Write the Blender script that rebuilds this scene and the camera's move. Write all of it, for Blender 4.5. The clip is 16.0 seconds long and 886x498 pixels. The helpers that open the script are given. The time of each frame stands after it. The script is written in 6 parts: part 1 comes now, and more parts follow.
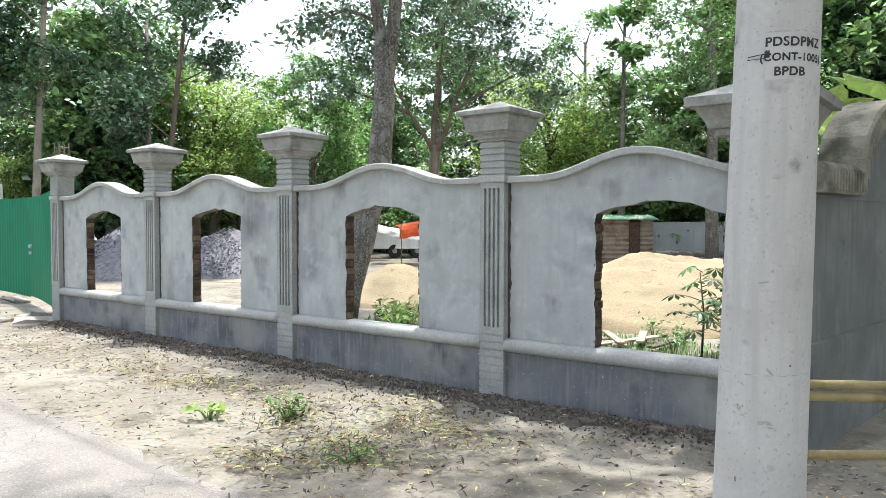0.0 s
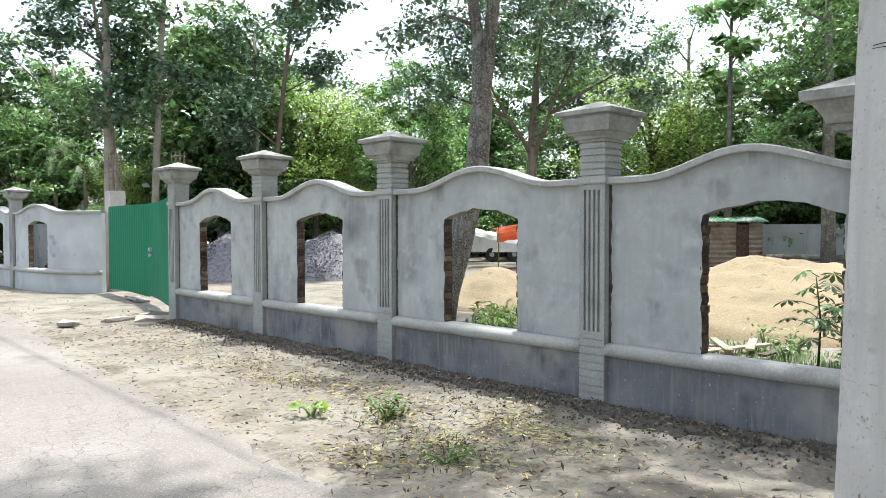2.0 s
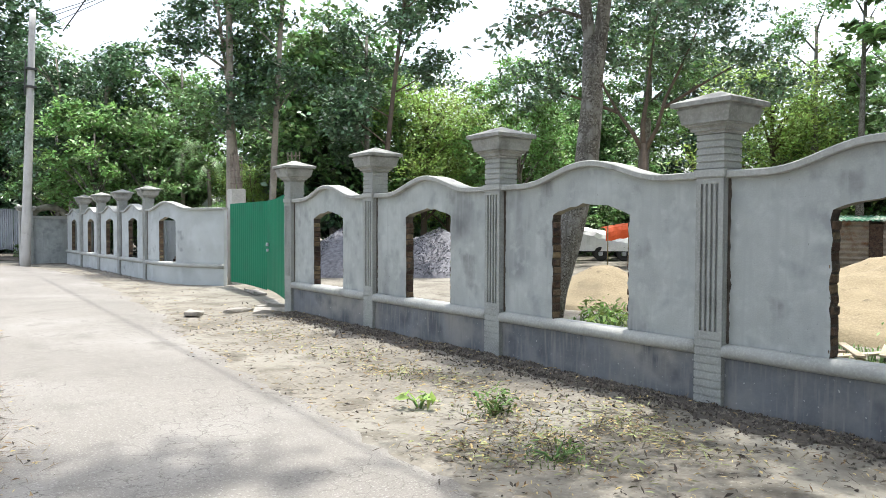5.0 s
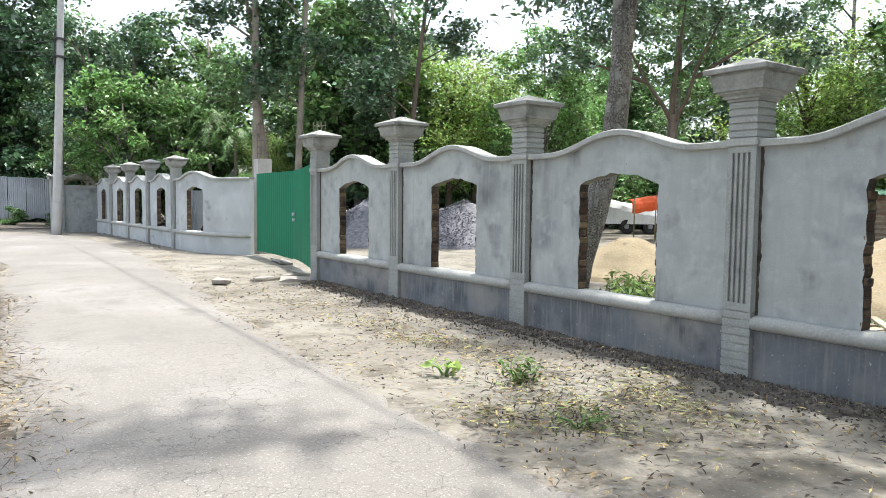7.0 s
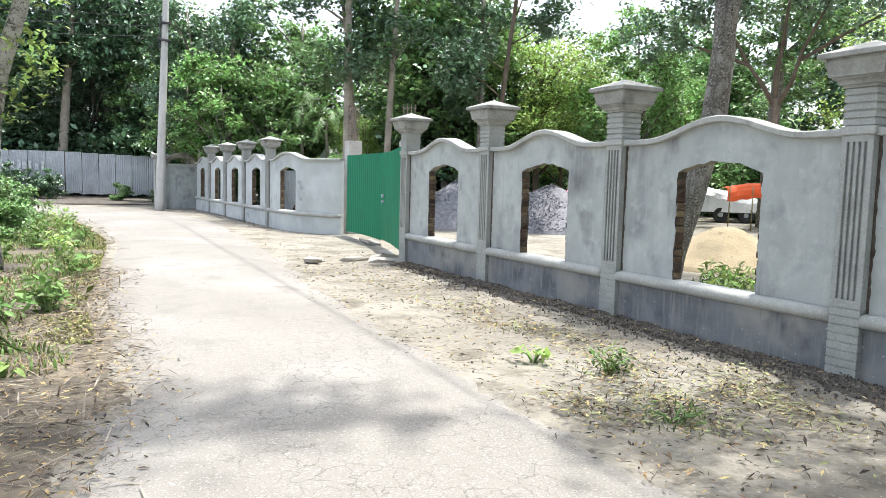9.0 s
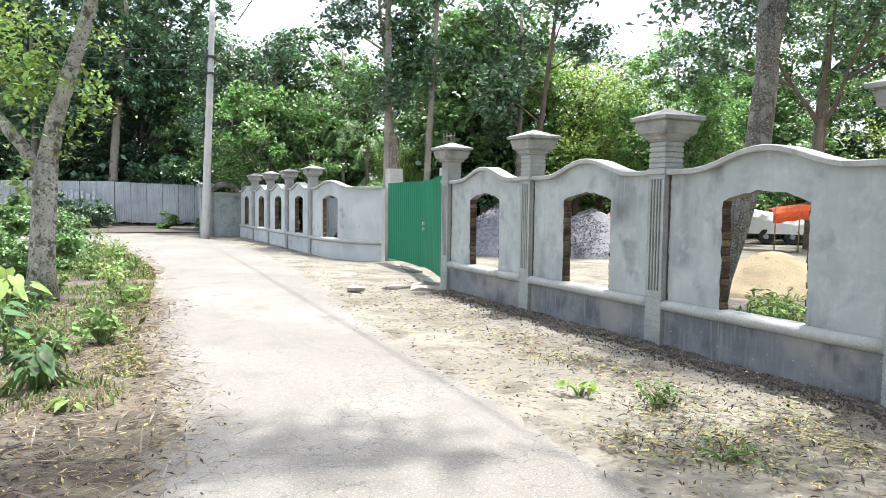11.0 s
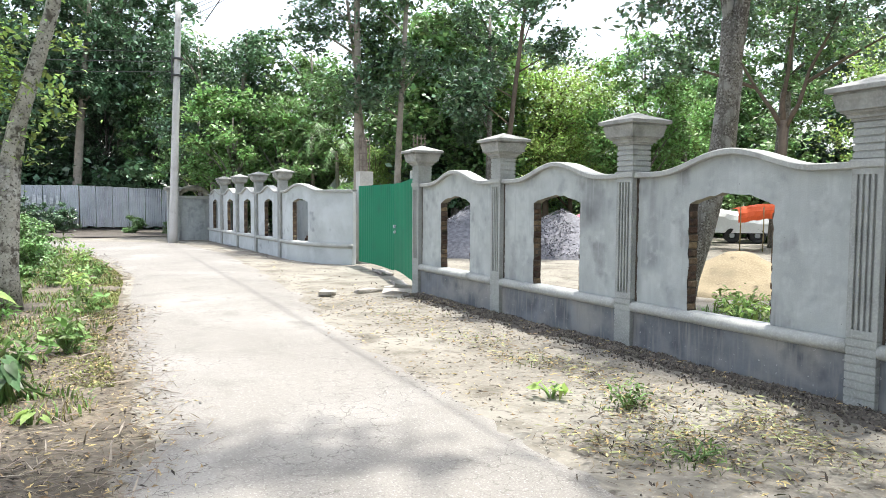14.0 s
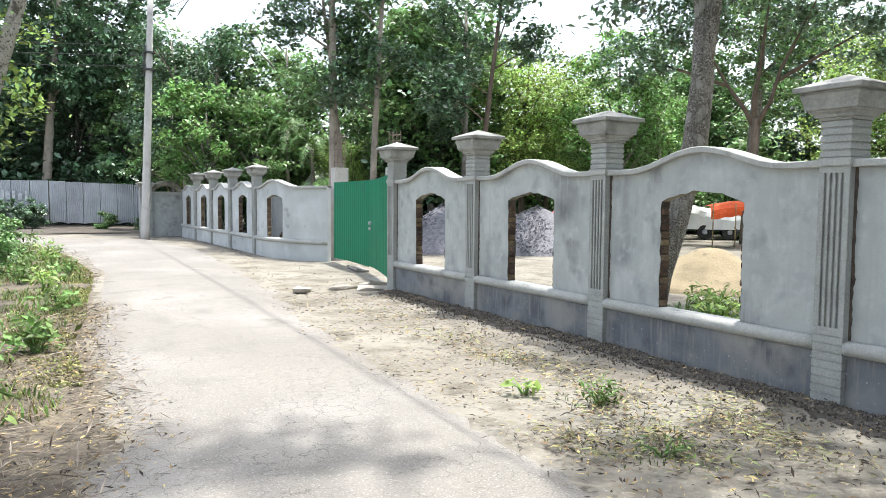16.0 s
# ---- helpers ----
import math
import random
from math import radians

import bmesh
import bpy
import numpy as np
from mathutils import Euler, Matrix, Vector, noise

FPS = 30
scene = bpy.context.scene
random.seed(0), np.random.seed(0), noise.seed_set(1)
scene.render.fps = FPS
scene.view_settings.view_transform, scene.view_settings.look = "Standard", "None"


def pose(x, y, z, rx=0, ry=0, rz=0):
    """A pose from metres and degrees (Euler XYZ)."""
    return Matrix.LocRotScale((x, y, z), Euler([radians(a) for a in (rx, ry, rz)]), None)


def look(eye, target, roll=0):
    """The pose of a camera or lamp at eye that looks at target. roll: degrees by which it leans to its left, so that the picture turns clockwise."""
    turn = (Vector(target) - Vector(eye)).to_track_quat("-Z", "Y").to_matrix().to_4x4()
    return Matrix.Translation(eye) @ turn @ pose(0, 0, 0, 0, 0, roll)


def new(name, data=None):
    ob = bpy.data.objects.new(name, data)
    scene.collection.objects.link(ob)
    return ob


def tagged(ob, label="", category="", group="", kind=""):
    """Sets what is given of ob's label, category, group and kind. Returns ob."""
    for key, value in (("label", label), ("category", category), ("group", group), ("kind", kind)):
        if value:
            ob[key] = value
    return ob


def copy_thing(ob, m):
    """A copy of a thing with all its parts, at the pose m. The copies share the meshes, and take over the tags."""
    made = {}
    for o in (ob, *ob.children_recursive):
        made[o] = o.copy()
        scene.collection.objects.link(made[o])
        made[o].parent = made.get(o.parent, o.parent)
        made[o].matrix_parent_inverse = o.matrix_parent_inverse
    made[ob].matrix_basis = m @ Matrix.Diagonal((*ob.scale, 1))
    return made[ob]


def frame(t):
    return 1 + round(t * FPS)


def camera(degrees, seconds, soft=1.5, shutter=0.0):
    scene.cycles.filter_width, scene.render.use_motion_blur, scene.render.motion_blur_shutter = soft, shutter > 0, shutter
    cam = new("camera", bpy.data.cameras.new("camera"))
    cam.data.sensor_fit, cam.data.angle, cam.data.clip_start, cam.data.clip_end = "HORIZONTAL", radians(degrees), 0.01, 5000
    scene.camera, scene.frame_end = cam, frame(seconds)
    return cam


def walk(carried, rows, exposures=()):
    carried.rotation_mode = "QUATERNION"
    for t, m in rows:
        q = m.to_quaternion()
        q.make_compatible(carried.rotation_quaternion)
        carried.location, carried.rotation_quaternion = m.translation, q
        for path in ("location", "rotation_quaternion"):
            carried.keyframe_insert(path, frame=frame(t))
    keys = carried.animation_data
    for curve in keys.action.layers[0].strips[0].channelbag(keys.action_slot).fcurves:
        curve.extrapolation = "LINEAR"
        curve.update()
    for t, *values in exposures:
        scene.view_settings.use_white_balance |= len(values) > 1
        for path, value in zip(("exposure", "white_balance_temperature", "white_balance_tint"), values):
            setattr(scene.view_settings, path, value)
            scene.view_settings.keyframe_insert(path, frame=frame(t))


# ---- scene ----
cam = camera(62.3, 16.0, soft=0.45)
PATH = [
    (0, (-5.740, -3.767, 1.600), (-4.159, -2.545, 1.533), 0.12),
    (0.5, (-5.734, -3.760, 1.611), (-4.167, -2.520, 1.538), 0.15),
    (1, (-5.738, -3.767, 1.603), (-4.210, -2.479, 1.533), 0.13),
    (1.5, (-5.738, -3.760, 1.585), (-4.265, -2.408, 1.525), 0.11),
    (2, (-5.739, -3.750, 1.589), (-4.332, -2.330, 1.532), -0.08),
    (2.5, (-5.752, -3.732, 1.567), (-4.431, -2.231, 1.518), -0.08),
    (3, (-5.746, -3.735, 1.576), (-4.463, -2.202, 1.524), -0.32),
    (3.5, (-5.746, -3.736, 1.568), (-4.492, -2.180, 1.515), -0.32),
    (4, (-5.738, -3.733, 1.558), (-4.510, -2.155, 1.502), -0.19),
    (6.5, (-5.752, -3.724, 1.547), (-4.608, -2.086, 1.457), 0.46),
    (7, (-5.752, -3.712, 1.516), (-4.620, -2.069, 1.380), 0.55),
    (7.5, (-5.762, -3.702, 1.518), (-4.656, -2.046, 1.330), 0.84),
    (8, (-5.776, -3.687, 1.520), (-4.718, -2.002, 1.314), 1.28),
    (8.5, (-5.796, -3.682, 1.537), (-4.792, -1.965, 1.332), 1.47),
    (9, (-5.823, -3.674, 1.538), (-4.885, -1.917, 1.351), 1.51),
    (9.5, (-5.847, -3.660, 1.551), (-4.958, -1.876, 1.383), 1.34),
    (10, (-5.868, -3.676, 1.590), (-5.011, -1.875, 1.442), 1.14),
    (12.5, (-5.893, -3.709, 1.658), (-5.053, -1.898, 1.538), 0.63),
    (13, (-5.895, -3.717, 1.672), (-5.021, -1.923, 1.544), 0.50),
    (13.5, (-5.893, -3.724, 1.686), (-4.997, -1.940, 1.560), 0.33),
    (14, (-5.898, -3.714, 1.676), (-4.984, -1.940, 1.552), 0.32),
    (14.5, (-5.886, -3.723, 1.686), (-4.959, -1.955, 1.558), 0.18),
    (15, (-5.881, -3.717, 1.680), (-4.936, -1.959, 1.552), 0.20),
    (15.5, (-5.879, -3.721, 1.681), (-4.919, -1.972, 1.550), 0.32),
    (16, (-5.868, -3.720, 1.687), (-4.898, -1.976, 1.553), 0.43),
]
walk(cam, [(t, look(eye, target, roll)) for t, eye, target, roll in PATH], [(0, 1.71), (1, 1.67), (2.5, 1.52), (6.5, 1.48), (7.3, 1.59), (8, 1.73), (10, 1.76), (12.5, 1.75), (14, 1.71), (16, 1.66)])

# ---- world, sun ----
SUN_AZ, SUN_EL = radians(10), radians(79)          # seen from the scene: over the yard, behind the wall
sun_from = Vector((math.cos(SUN_EL) * math.cos(SUN_AZ), math.cos(SUN_EL) * math.sin(SUN_AZ), math.sin(SUN_EL)))
world = bpy.data.worlds.new("sky")
scene.world = world
world.use_nodes = True
wn = world.node_tree
sky = wn.nodes.new("ShaderNodeTexSky")
sky.sky_type = "NISHITA"
sky.sun_disc = False
sky.sun_elevation = SUN_EL
sky.sun_rotation = math.pi / 2 - SUN_AZ
sky.air_density, sky.dust_density, sky.ozone_density = 1.0, 3.0, 2.0
wn.nodes["Background"].inputs["Strength"].default_value = 0.15
haze = wn.nodes.new("ShaderNodeHueSaturation")         # thin bright cloud: the sky is nearly white
haze.inputs["Saturation"].default_value = 0.55
wn.links.new(sky.outputs[0], haze.inputs["Color"])
wn.links.new(haze.outputs[0], wn.nodes["Background"].inputs["Color"])
sun = bpy.data.lights.new("sun", "SUN")
sun.energy, sun.angle, sun.color = 2.3, radians(1.0), (1.0, 0.965, 0.91)
sun_ob = new("sun", sun)
sun_ob.matrix_world = look((8, 0, 30), Vector((8, 0, 30)) - sun_from)


# ---- materials ----
def material(name, base, rough=0.85, vary=0.25, scale=4.0, grain=60.0, bump=0.3, spots=None, per="none", metal=0.0, trans=0.0, spec=0.4, drip=None, cracks=None, speck=0.5, streak=(5, 5, 0.35)):
    """A node material: base colour with stains at two scales, fine relief, and variation from piece to piece."""
    m = bpy.data.materials.new(name)
    m.use_nodes = True
    nt = m.node_tree
    nodes, link = nt.nodes, nt.links.new
    bsdf = nodes["Principled BSDF"]
    bsdf.inputs["Roughness"].default_value = rough
    bsdf.inputs["Metallic"].default_value = metal
    bsdf.inputs["Specular IOR Level"].default_value = spec
    pos = nodes.new("ShaderNodeNewGeometry")

    def tex(s, detail, stretch=None):
        n = nodes.new("ShaderNodeTexNoise")
        n.inputs["Scale"].default_value, n.inputs["Detail"].default_value = s, detail
        if stretch:
            mp = nodes.new("ShaderNodeMapping")
            mp.inputs["Scale"].default_value = stretch
            link(pos.outputs["Position"], mp.inputs["Vector"])
            link(mp.outputs[0], n.inputs["Vector"])
        else:
            link(pos.outputs["Position"], n.inputs["Vector"])
        return n

    def mix(a, b, fac, kind="MIX"):
        n = nodes.new("ShaderNodeMix")
        n.data_type, n.blend_type = "RGBA", kind
        for sock, v in ((n.inputs[6], a), (n.inputs[7], b), (n.inputs[0], fac)):
            if isinstance(v, (int, float)):
                sock.default_value = v
            elif isinstance(v, tuple):
                sock.default_value = (*v, 1)
            else:
                link(v, sock)
        return n.outputs[2]

    def ramp(x, lo, hi):
        n = nodes.new("ShaderNodeMapRange")
        n.inputs[1].default_value, n.inputs[2].default_value = lo, hi
        link(x, n.inputs[0])
        return n.outputs[0]

    big, small = tex(scale, 5.0), tex(grain, 3.0)
    dark = tuple(c * (1 - vary) for c in base)
    lite = tuple(min(1, c * (1 + vary)) for c in base)
    col = mix(dark, lite, ramp(big.outputs[0], 0.32, 0.68))
    col = mix(col, mix(col, tuple(min(1, c * 1.5) for c in base), speck), ramp(small.outputs[0], 0.45, 0.75))
    for color, s, lo, hi in spots or ():
        col = mix(col, color, ramp(tex(s, 6.0).outputs[0], lo, hi))
    if drip:
        col = mix(col, drip, ramp(tex(3.0, 5.0, streak).outputs[0], 0.50, 0.72))
    if cracks:
        wob = mix(pos.outputs["Position"], tex(5.0, 6.0).outputs["Color"], 0.22)
        vor = nodes.new("ShaderNodeTexVoronoi")
        vor.feature = "DISTANCE_TO_EDGE"
        vor.inputs["Scale"].default_value = 6.5
        link(wob, vor.inputs["Vector"])
        fine = nodes.new("ShaderNodeMath")
        fine.operation = "MULTIPLY"
        link(ramp(vor.outputs["Distance"], 0.022, 0.004), fine.inputs[0])
        link(ramp(tex(0.8, 5.0).outputs[0], 0.40, 0.56), fine.inputs[1])
        col = mix(col, cracks, fine.outputs[0])
    if per == "island":
        rnd = pos.outputs["Random Per Island"]
    elif per == "object":
        rnd = nodes.new("ShaderNodeObjectInfo").outputs["Random"]
    if per != "none":
        hsv = nodes.new("ShaderNodeHueSaturation")
        link(ramp(rnd, -1.0, 1.6), hsv.inputs["Value"])
        hsv.inputs["Saturation"].default_value = 1.0
        mul = nodes.new("ShaderNodeMath")
        mul.operation = "MULTIPLY_ADD"
        link(rnd, mul.inputs[0])
        mul.inputs[1].default_value, mul.inputs[2].default_value = 0.05, 0.475
        link(mul.outputs[0], hsv.inputs["Hue"])
        mm = nodes.new("ShaderNodeMath")
        mm.operation = "MULTIPLY_ADD"
        link(rnd, mm.inputs[0])
        mm.inputs[1].default_value, mm.inputs[2].default_value = 1.3, 0.35
        link(mm.outputs[0], hsv.inputs["Value"])
        link(col, hsv.inputs["Color"])
        col = hsv.outputs[0]
    link(col, bsdf.inputs["Base Color"])
    if bump:
        b = nodes.new("ShaderNodeBump")
        b.inputs["Strength"].default_value, b.inputs["Distance"].default_value = bump, 0.02
        link(mix(big.outputs[0], small.outputs[0], 0.5), b.inputs["Height"])
        link(b.outputs[0], bsdf.inputs["Normal"])
    if trans:
        t = nodes.new("ShaderNodeBsdfTranslucent")
        sh = nodes.new("ShaderNodeMixShader")
        sh.inputs[0].default_value = trans
        link(mix(col, (1.0, 0.97, 0.35), 0.25, "MULTIPLY"), t.inputs["Color"])
        link(bsdf.outputs[0], sh.inputs[1])
        link(t.outputs[0], sh.inputs[2])
        link(sh.outputs[0], nodes["Material Output"].inputs["Surface"])
    return m


M = {
    "plaster": material("grey_plaster", (0.376, 0.399, 0.391), 0.9, 0.13, 3.5, 70, 0.2, [((0.464, 0.49, 0.48), 1.4, 0.48, 0.72), ((0.246, 0.264, 0.269), 1.3, 0.51, 0.72), ((0.455, 0.481, 0.47), 6.5, 0.54, 0.74), ((0.26, 0.279, 0.281), 3.4, 0.55, 0.78), ((0.176, 0.184, 0.188), 0.9, 0.57, 0.74), ((0.185, 0.192, 0.192), 2.2, 0.60, 0.76), ((0.139, 0.14, 0.139), 38, 0.72, 0.76)], drip=(0.358, 0.379, 0.374), speck=0.15),
    "plaster_light": material("pale_plaster", (0.411, 0.435, 0.436), 0.9, 0.16, 0.9, 60, 0.15, [((0.509, 0.541, 0.548), 2.1, 0.5, 0.7), ((0.235, 0.25, 0.259), 1.9, 0.62, 0.72)]),
    "plinth": material("damp_plaster", (0.153, 0.163, 0.177), 0.85, 0.3, 1.3, 30, 0.35, [((0.27, 0.265, 0.251), 1.7, 0.46, 0.66), ((0.093, 0.1, 0.116), 2.4, 0.54, 0.72), ((0.391, 0.391, 0.381), 26, 0.66, 0.72)], drip=(0.225, 0.224, 0.22), speck=0.2, streak=(9, 9, 0.7)),
    "pillar": material("grey_cement", (0.31, 0.321, 0.306), 0.9, 0.18, 3.0, 45, 0.25, [((0.22, 0.225, 0.212), 3.0, 0.58, 0.75)]),
    "cap": material("cast_cement", (0.275, 0.278, 0.261), 0.9, 0.2, 5.0, 45, 0.25, [((0.142, 0.143, 0.132), 4.0, 0.52, 0.70)]),
    "coping": material("coping_cement", (0.346, 0.353, 0.335), 0.9, 0.15, 3.0, 45, 0.25, [((0.238, 0.241, 0.223), 3.0, 0.58, 0.75)]),
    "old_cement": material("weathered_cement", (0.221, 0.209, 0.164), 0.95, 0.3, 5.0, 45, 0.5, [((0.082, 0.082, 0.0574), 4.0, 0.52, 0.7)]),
    # mortar of the jambs, and the painted shade of the pillar creases
    "mortar": material("dark_mortar_and_shade", (0.075, 0.062, 0.05), 1.0, 0.4, 12, 60, 0.9),
    "brick": material("rough_brick", (0.109, 0.0714, 0.0459), 0.95, 0.45, 14, 70, 0.8, [((0.166, 0.128, 0.0829), 11, 0.5, 0.7), ((0.051, 0.0382, 0.0319), 9, 0.52, 0.68)], per="object"),
    "soil": material("sandy_soil", (0.2, 0.185, 0.154), 1.0, 0.22, 0.9, 24, 0.9, [((0.264, 0.251, 0.213), 0.55, 0.48, 0.65), ((0.129, 0.116, 0.0921), 1.7, 0.51, 0.68), ((0.0959, 0.084, 0.0682), 9.0, 0.58, 0.72), ((0.303, 0.293, 0.257), 30, 0.60, 0.72)]),
    "clod": material("dark_clods", (0.115, 0.10, 0.085), 1.0, 0.3, 9, 60, 0.5, per="island"),
    "dark_soil": material("dark_crumbly_soil", (0.084, 0.0752, 0.064), 1.0, 0.3, 2.5, 30, 1.0, [((0.136, 0.12, 0.104), 6.0, 0.54, 0.70)]),
    "mulch": material("dark_bank_soil", (0.122, 0.105, 0.0812), 1.0, 0.3, 1.5, 26, 1.0, [((0.213, 0.181, 0.13), 3.0, 0.54, 0.70), ((0.0552, 0.0473, 0.0355), 6.0, 0.56, 0.70)]),
    "dark_leaf_litter": material("blackened_leaf", (0.06, 0.05, 0.04), 0.9, 0.3, 5, 40, 0, per="island"),
    "road": material("worn_concrete_road", (0.193, 0.182, 0.164), 0.95, 0.10, 0.6, 90, 0.35, [((0.262, 0.25, 0.23), 0.4, 0.5, 0.66), ((0.164, 0.156, 0.139), 1.4, 0.56, 0.74), ((0.312, 0.299, 0.279), 70, 0.56, 0.68), ((0.139, 0.131, 0.123), 55, 0.60, 0.70)], cracks=(0.125, 0.117, 0.105)),
    "sand": material("yellow_sand", (0.267, 0.22, 0.142), 1.0, 0.12, 1.4, 30, 0.8, [((0.18, 0.149, 0.0998), 1.3, 0.54, 0.72), ((0.118, 0.098, 0.0691), 5.0, 0.62, 0.74)]),
    "gravel_base": material("grey_gravel_bed", (0.17, 0.17, 0.185), 0.95, 0.4, 9, 60, 0.6),
    "gravel": material("grey_gravel", (0.19, 0.19, 0.205), 0.95, 0.3, 6, 40, 0.4),
    "pole": material("spun_concrete", (0.461, 0.453, 0.436), 0.85, 0.07, 2.0, 40, 0.12, [((0.383, 0.37, 0.347), 2.2, 0.54, 0.72), ((0.296, 0.286, 0.267), 9.0, 0.64, 0.76), ((0.174, 0.167, 0.16), 26, 0.70, 0.77), ((0.26, 0.25, 0.235), 4.5, 0.60, 0.80), ((0.30, 0.29, 0.27), 60, 0.60, 0.72), ((0.12, 0.115, 0.11), 18, 0.735, 0.765)], speck=0.15, drip=(0.4, 0.392, 0.369)),
    "ink": material("black_stencil_paint", (0.03, 0.03, 0.035), 0.8, 0.3, 20, 80, 0.0, [((0.2, 0.2, 0.2), 40, 0.6, 0.75)]),
    "green": material("green_painted_sheet", (0, 0.17, 0.084), 0.55, 0.10, 0.8, 30, 0.05, [((0.01, 0.13, 0.072), 1.5, 0.56, 0.72)], spec=0.2, speck=0.1),
    "tin": material("galvanised_sheet", (0.40, 0.42, 0.45), 0.6, 0.18, 1.2, 20, 0.05, [((0.24, 0.25, 0.28), 0.8, 0.55, 0.75)], metal=0.25),
    "rust": material("rusty_sheet", (0.259, 0.215, 0.167), 0.8, 0.25, 3.0, 30, 0.2, [((0.173, 0.0814, 0.038), 2.5, 0.52, 0.68)]),
    "green_tin": material("green_roof_sheet", (0.05, 0.15, 0.095), 0.6, 0.2, 2.0, 30, 0.1, [((0.45, 0.45, 0.4), 3.0, 0.5, 0.7)]),
    "bamboo": material("dry_bamboo", (0.25, 0.20, 0.095), 0.55, 0.3, 6.0, 50, 0.15, [((0.16, 0.10, 0.04), 5.0, 0.55, 0.7)]),
    "rod": material("rusty_rod", (0.19, 0.155, 0.13), 0.9, 0.3, 10, 60, 0.1),
    "post": material("pale_cement_post", (0.47, 0.45, 0.42), 0.95, 0.15, 3, 40, 0.3),
    "bark": material("grey_bark", (0.15, 0.135, 0.115), 1.0, 0.35, 3.0, 40, 1.0, [((0.36, 0.345, 0.31), 30.0, 0.48, 0.64), ((0.05, 0.043, 0.035), 46.0, 0.50, 0.64), ((0.29, 0.28, 0.255), 5.0, 0.52, 0.68)], drip=(0.10, 0.09, 0.075)),
    "bark_mottled": material("lichen_mottled_bark", (0.30, 0.285, 0.25), 1.0, 0.3, 3.0, 40, 1.0, [((0.10, 0.09, 0.075), 7.0, 0.52, 0.62), ((0.42, 0.41, 0.37), 11.0, 0.56, 0.66), ((0.06, 0.052, 0.042), 30.0, 0.56, 0.66)]),
    "bark_pale": material("pale_bark", (0.29, 0.255, 0.21), 1.0, 0.3, 2.0, 18, 0.7, [((0.15, 0.13, 0.11), 4.0, 0.55, 0.7)]),
    "bark_red": material("brown_bark", (0.125, 0.097, 0.073), 1.0, 0.3, 3.0, 20, 0.7),
    "leaf_dark": material("dark_leaf", (0.0967, 0.176, 0.0924), 0.36, 0.4, 0.9, 20, 0, per="island", trans=0.16, spec=0.75),
    "leaf_mid": material("green_leaf", (0.165, 0.275, 0.108), 0.45, 0.4, 0.8, 20, 0, per="island", trans=0.26, spec=0.6),
    "leaf_bright": material("bright_green_leaf", (0.185, 0.32, 0.112), 0.48, 0.35, 0.7, 20, 0, per="island", trans=0.34, spec=0.42),
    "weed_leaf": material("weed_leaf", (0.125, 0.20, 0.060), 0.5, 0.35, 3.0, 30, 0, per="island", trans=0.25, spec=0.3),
    "olive_grass": material("olive_grass", (0.195, 0.215, 0.075), 0.6, 0.35, 1.5, 30, 0, [((0.26, 0.21, 0.11), 2.2, 0.50, 0.66)], per="island", trans=0.2, spec=0.25),
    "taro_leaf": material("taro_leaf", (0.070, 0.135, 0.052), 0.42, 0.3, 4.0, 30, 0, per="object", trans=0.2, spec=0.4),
    # old grey-green render, its colour also darkened for shade from overhanging plants
    "old_render": material("weathered_shaded_render", (0.174, 0.181, 0.174), 0.92, 0.2, 2.2, 50, 0.25, [((0.126, 0.132, 0.126), 1.3, 0.50, 0.70), ((0.222, 0.229, 0.222), 3.0, 0.55, 0.75), ((0.0962, 0.0999, 0.0888), 6.0, 0.62, 0.76)], drip=(0.141, 0.144, 0.137), speck=0.15),
    "leaf_yellow": material("yellow_green_leaf", (0.295, 0.41, 0.13), 0.5, 0.3, 0.6, 20, 0, per="island", trans=0.42, spec=0.42),
    "litter": material("dry_leaf", (0.30, 0.22, 0.11), 0.9, 0.3, 5, 40, 0, per="island"),
    "litter_green": material("fallen_green_leaf", (0.215, 0.225, 0.105), 0.8, 0.3, 5, 40, 0, per="island"),
    "straw": material("dry_straw", (0.175, 0.145, 0.103), 0.95, 0.3, 5, 40, 0, per="island"),
    "white_cloth": material("white_tarpaulin", (0.80, 0.80, 0.80), 0.7, 0.05, 2, 30, 0.1),
    "orange": material("orange_tarpaulin", (0.70, 0.10, 0.02), 0.6, 0.12, 3, 30, 0.1),
    "pink": material("pink_sheet", (0.75, 0.16, 0.22), 0.6, 0.1, 3, 30, 0.1),
    "tyre": material("black_rubber", (0.03, 0.03, 0.03), 0.8, 0.3, 8, 50, 0.1),
    "dark_metal": material("dark_metal", (0.06, 0.06, 0.06), 0.6, 0.3, 8, 50, 0.1, metal=0.3),
    "timber": material("grey_timber", (0.27, 0.225, 0.173), 0.9, 0.3, 3, 40, 0.3, per="object"),
    "far_wall": material("far_grey_wall", (0.483, 0.506, 0.517), 0.95, 0.12, 1, 20, 0.1),
    "slab": material("broken_slab", (0.281, 0.264, 0.238), 0.95, 0.2, 4, 40, 0.4),
    "white_paint": material("white_paint", (0.55, 0.56, 0.57), 0.7, 0.1, 4, 40, 0.0, [((0.40, 0.42, 0.45), 7, 0.46, 0.6)]),
    "pale_patch": material("pale_worn_paint", (0.47, 0.462, 0.445), 0.8, 0.06, 6, 40, 0.05, [((0.403, 0.395, 0.37), 12, 0.55, 0.72)], speck=0.1),
    "scuff": material("grey_scuff", (0.33, 0.315, 0.29), 0.9, 0.2, 20, 80, 0.0, [((0.5, 0.485, 0.46), 30, 0.48, 0.6)]),
    "wire": material("black_wire", (0.05, 0.05, 0.05), 0.7, 0.1, 4, 40, 0.0),
}


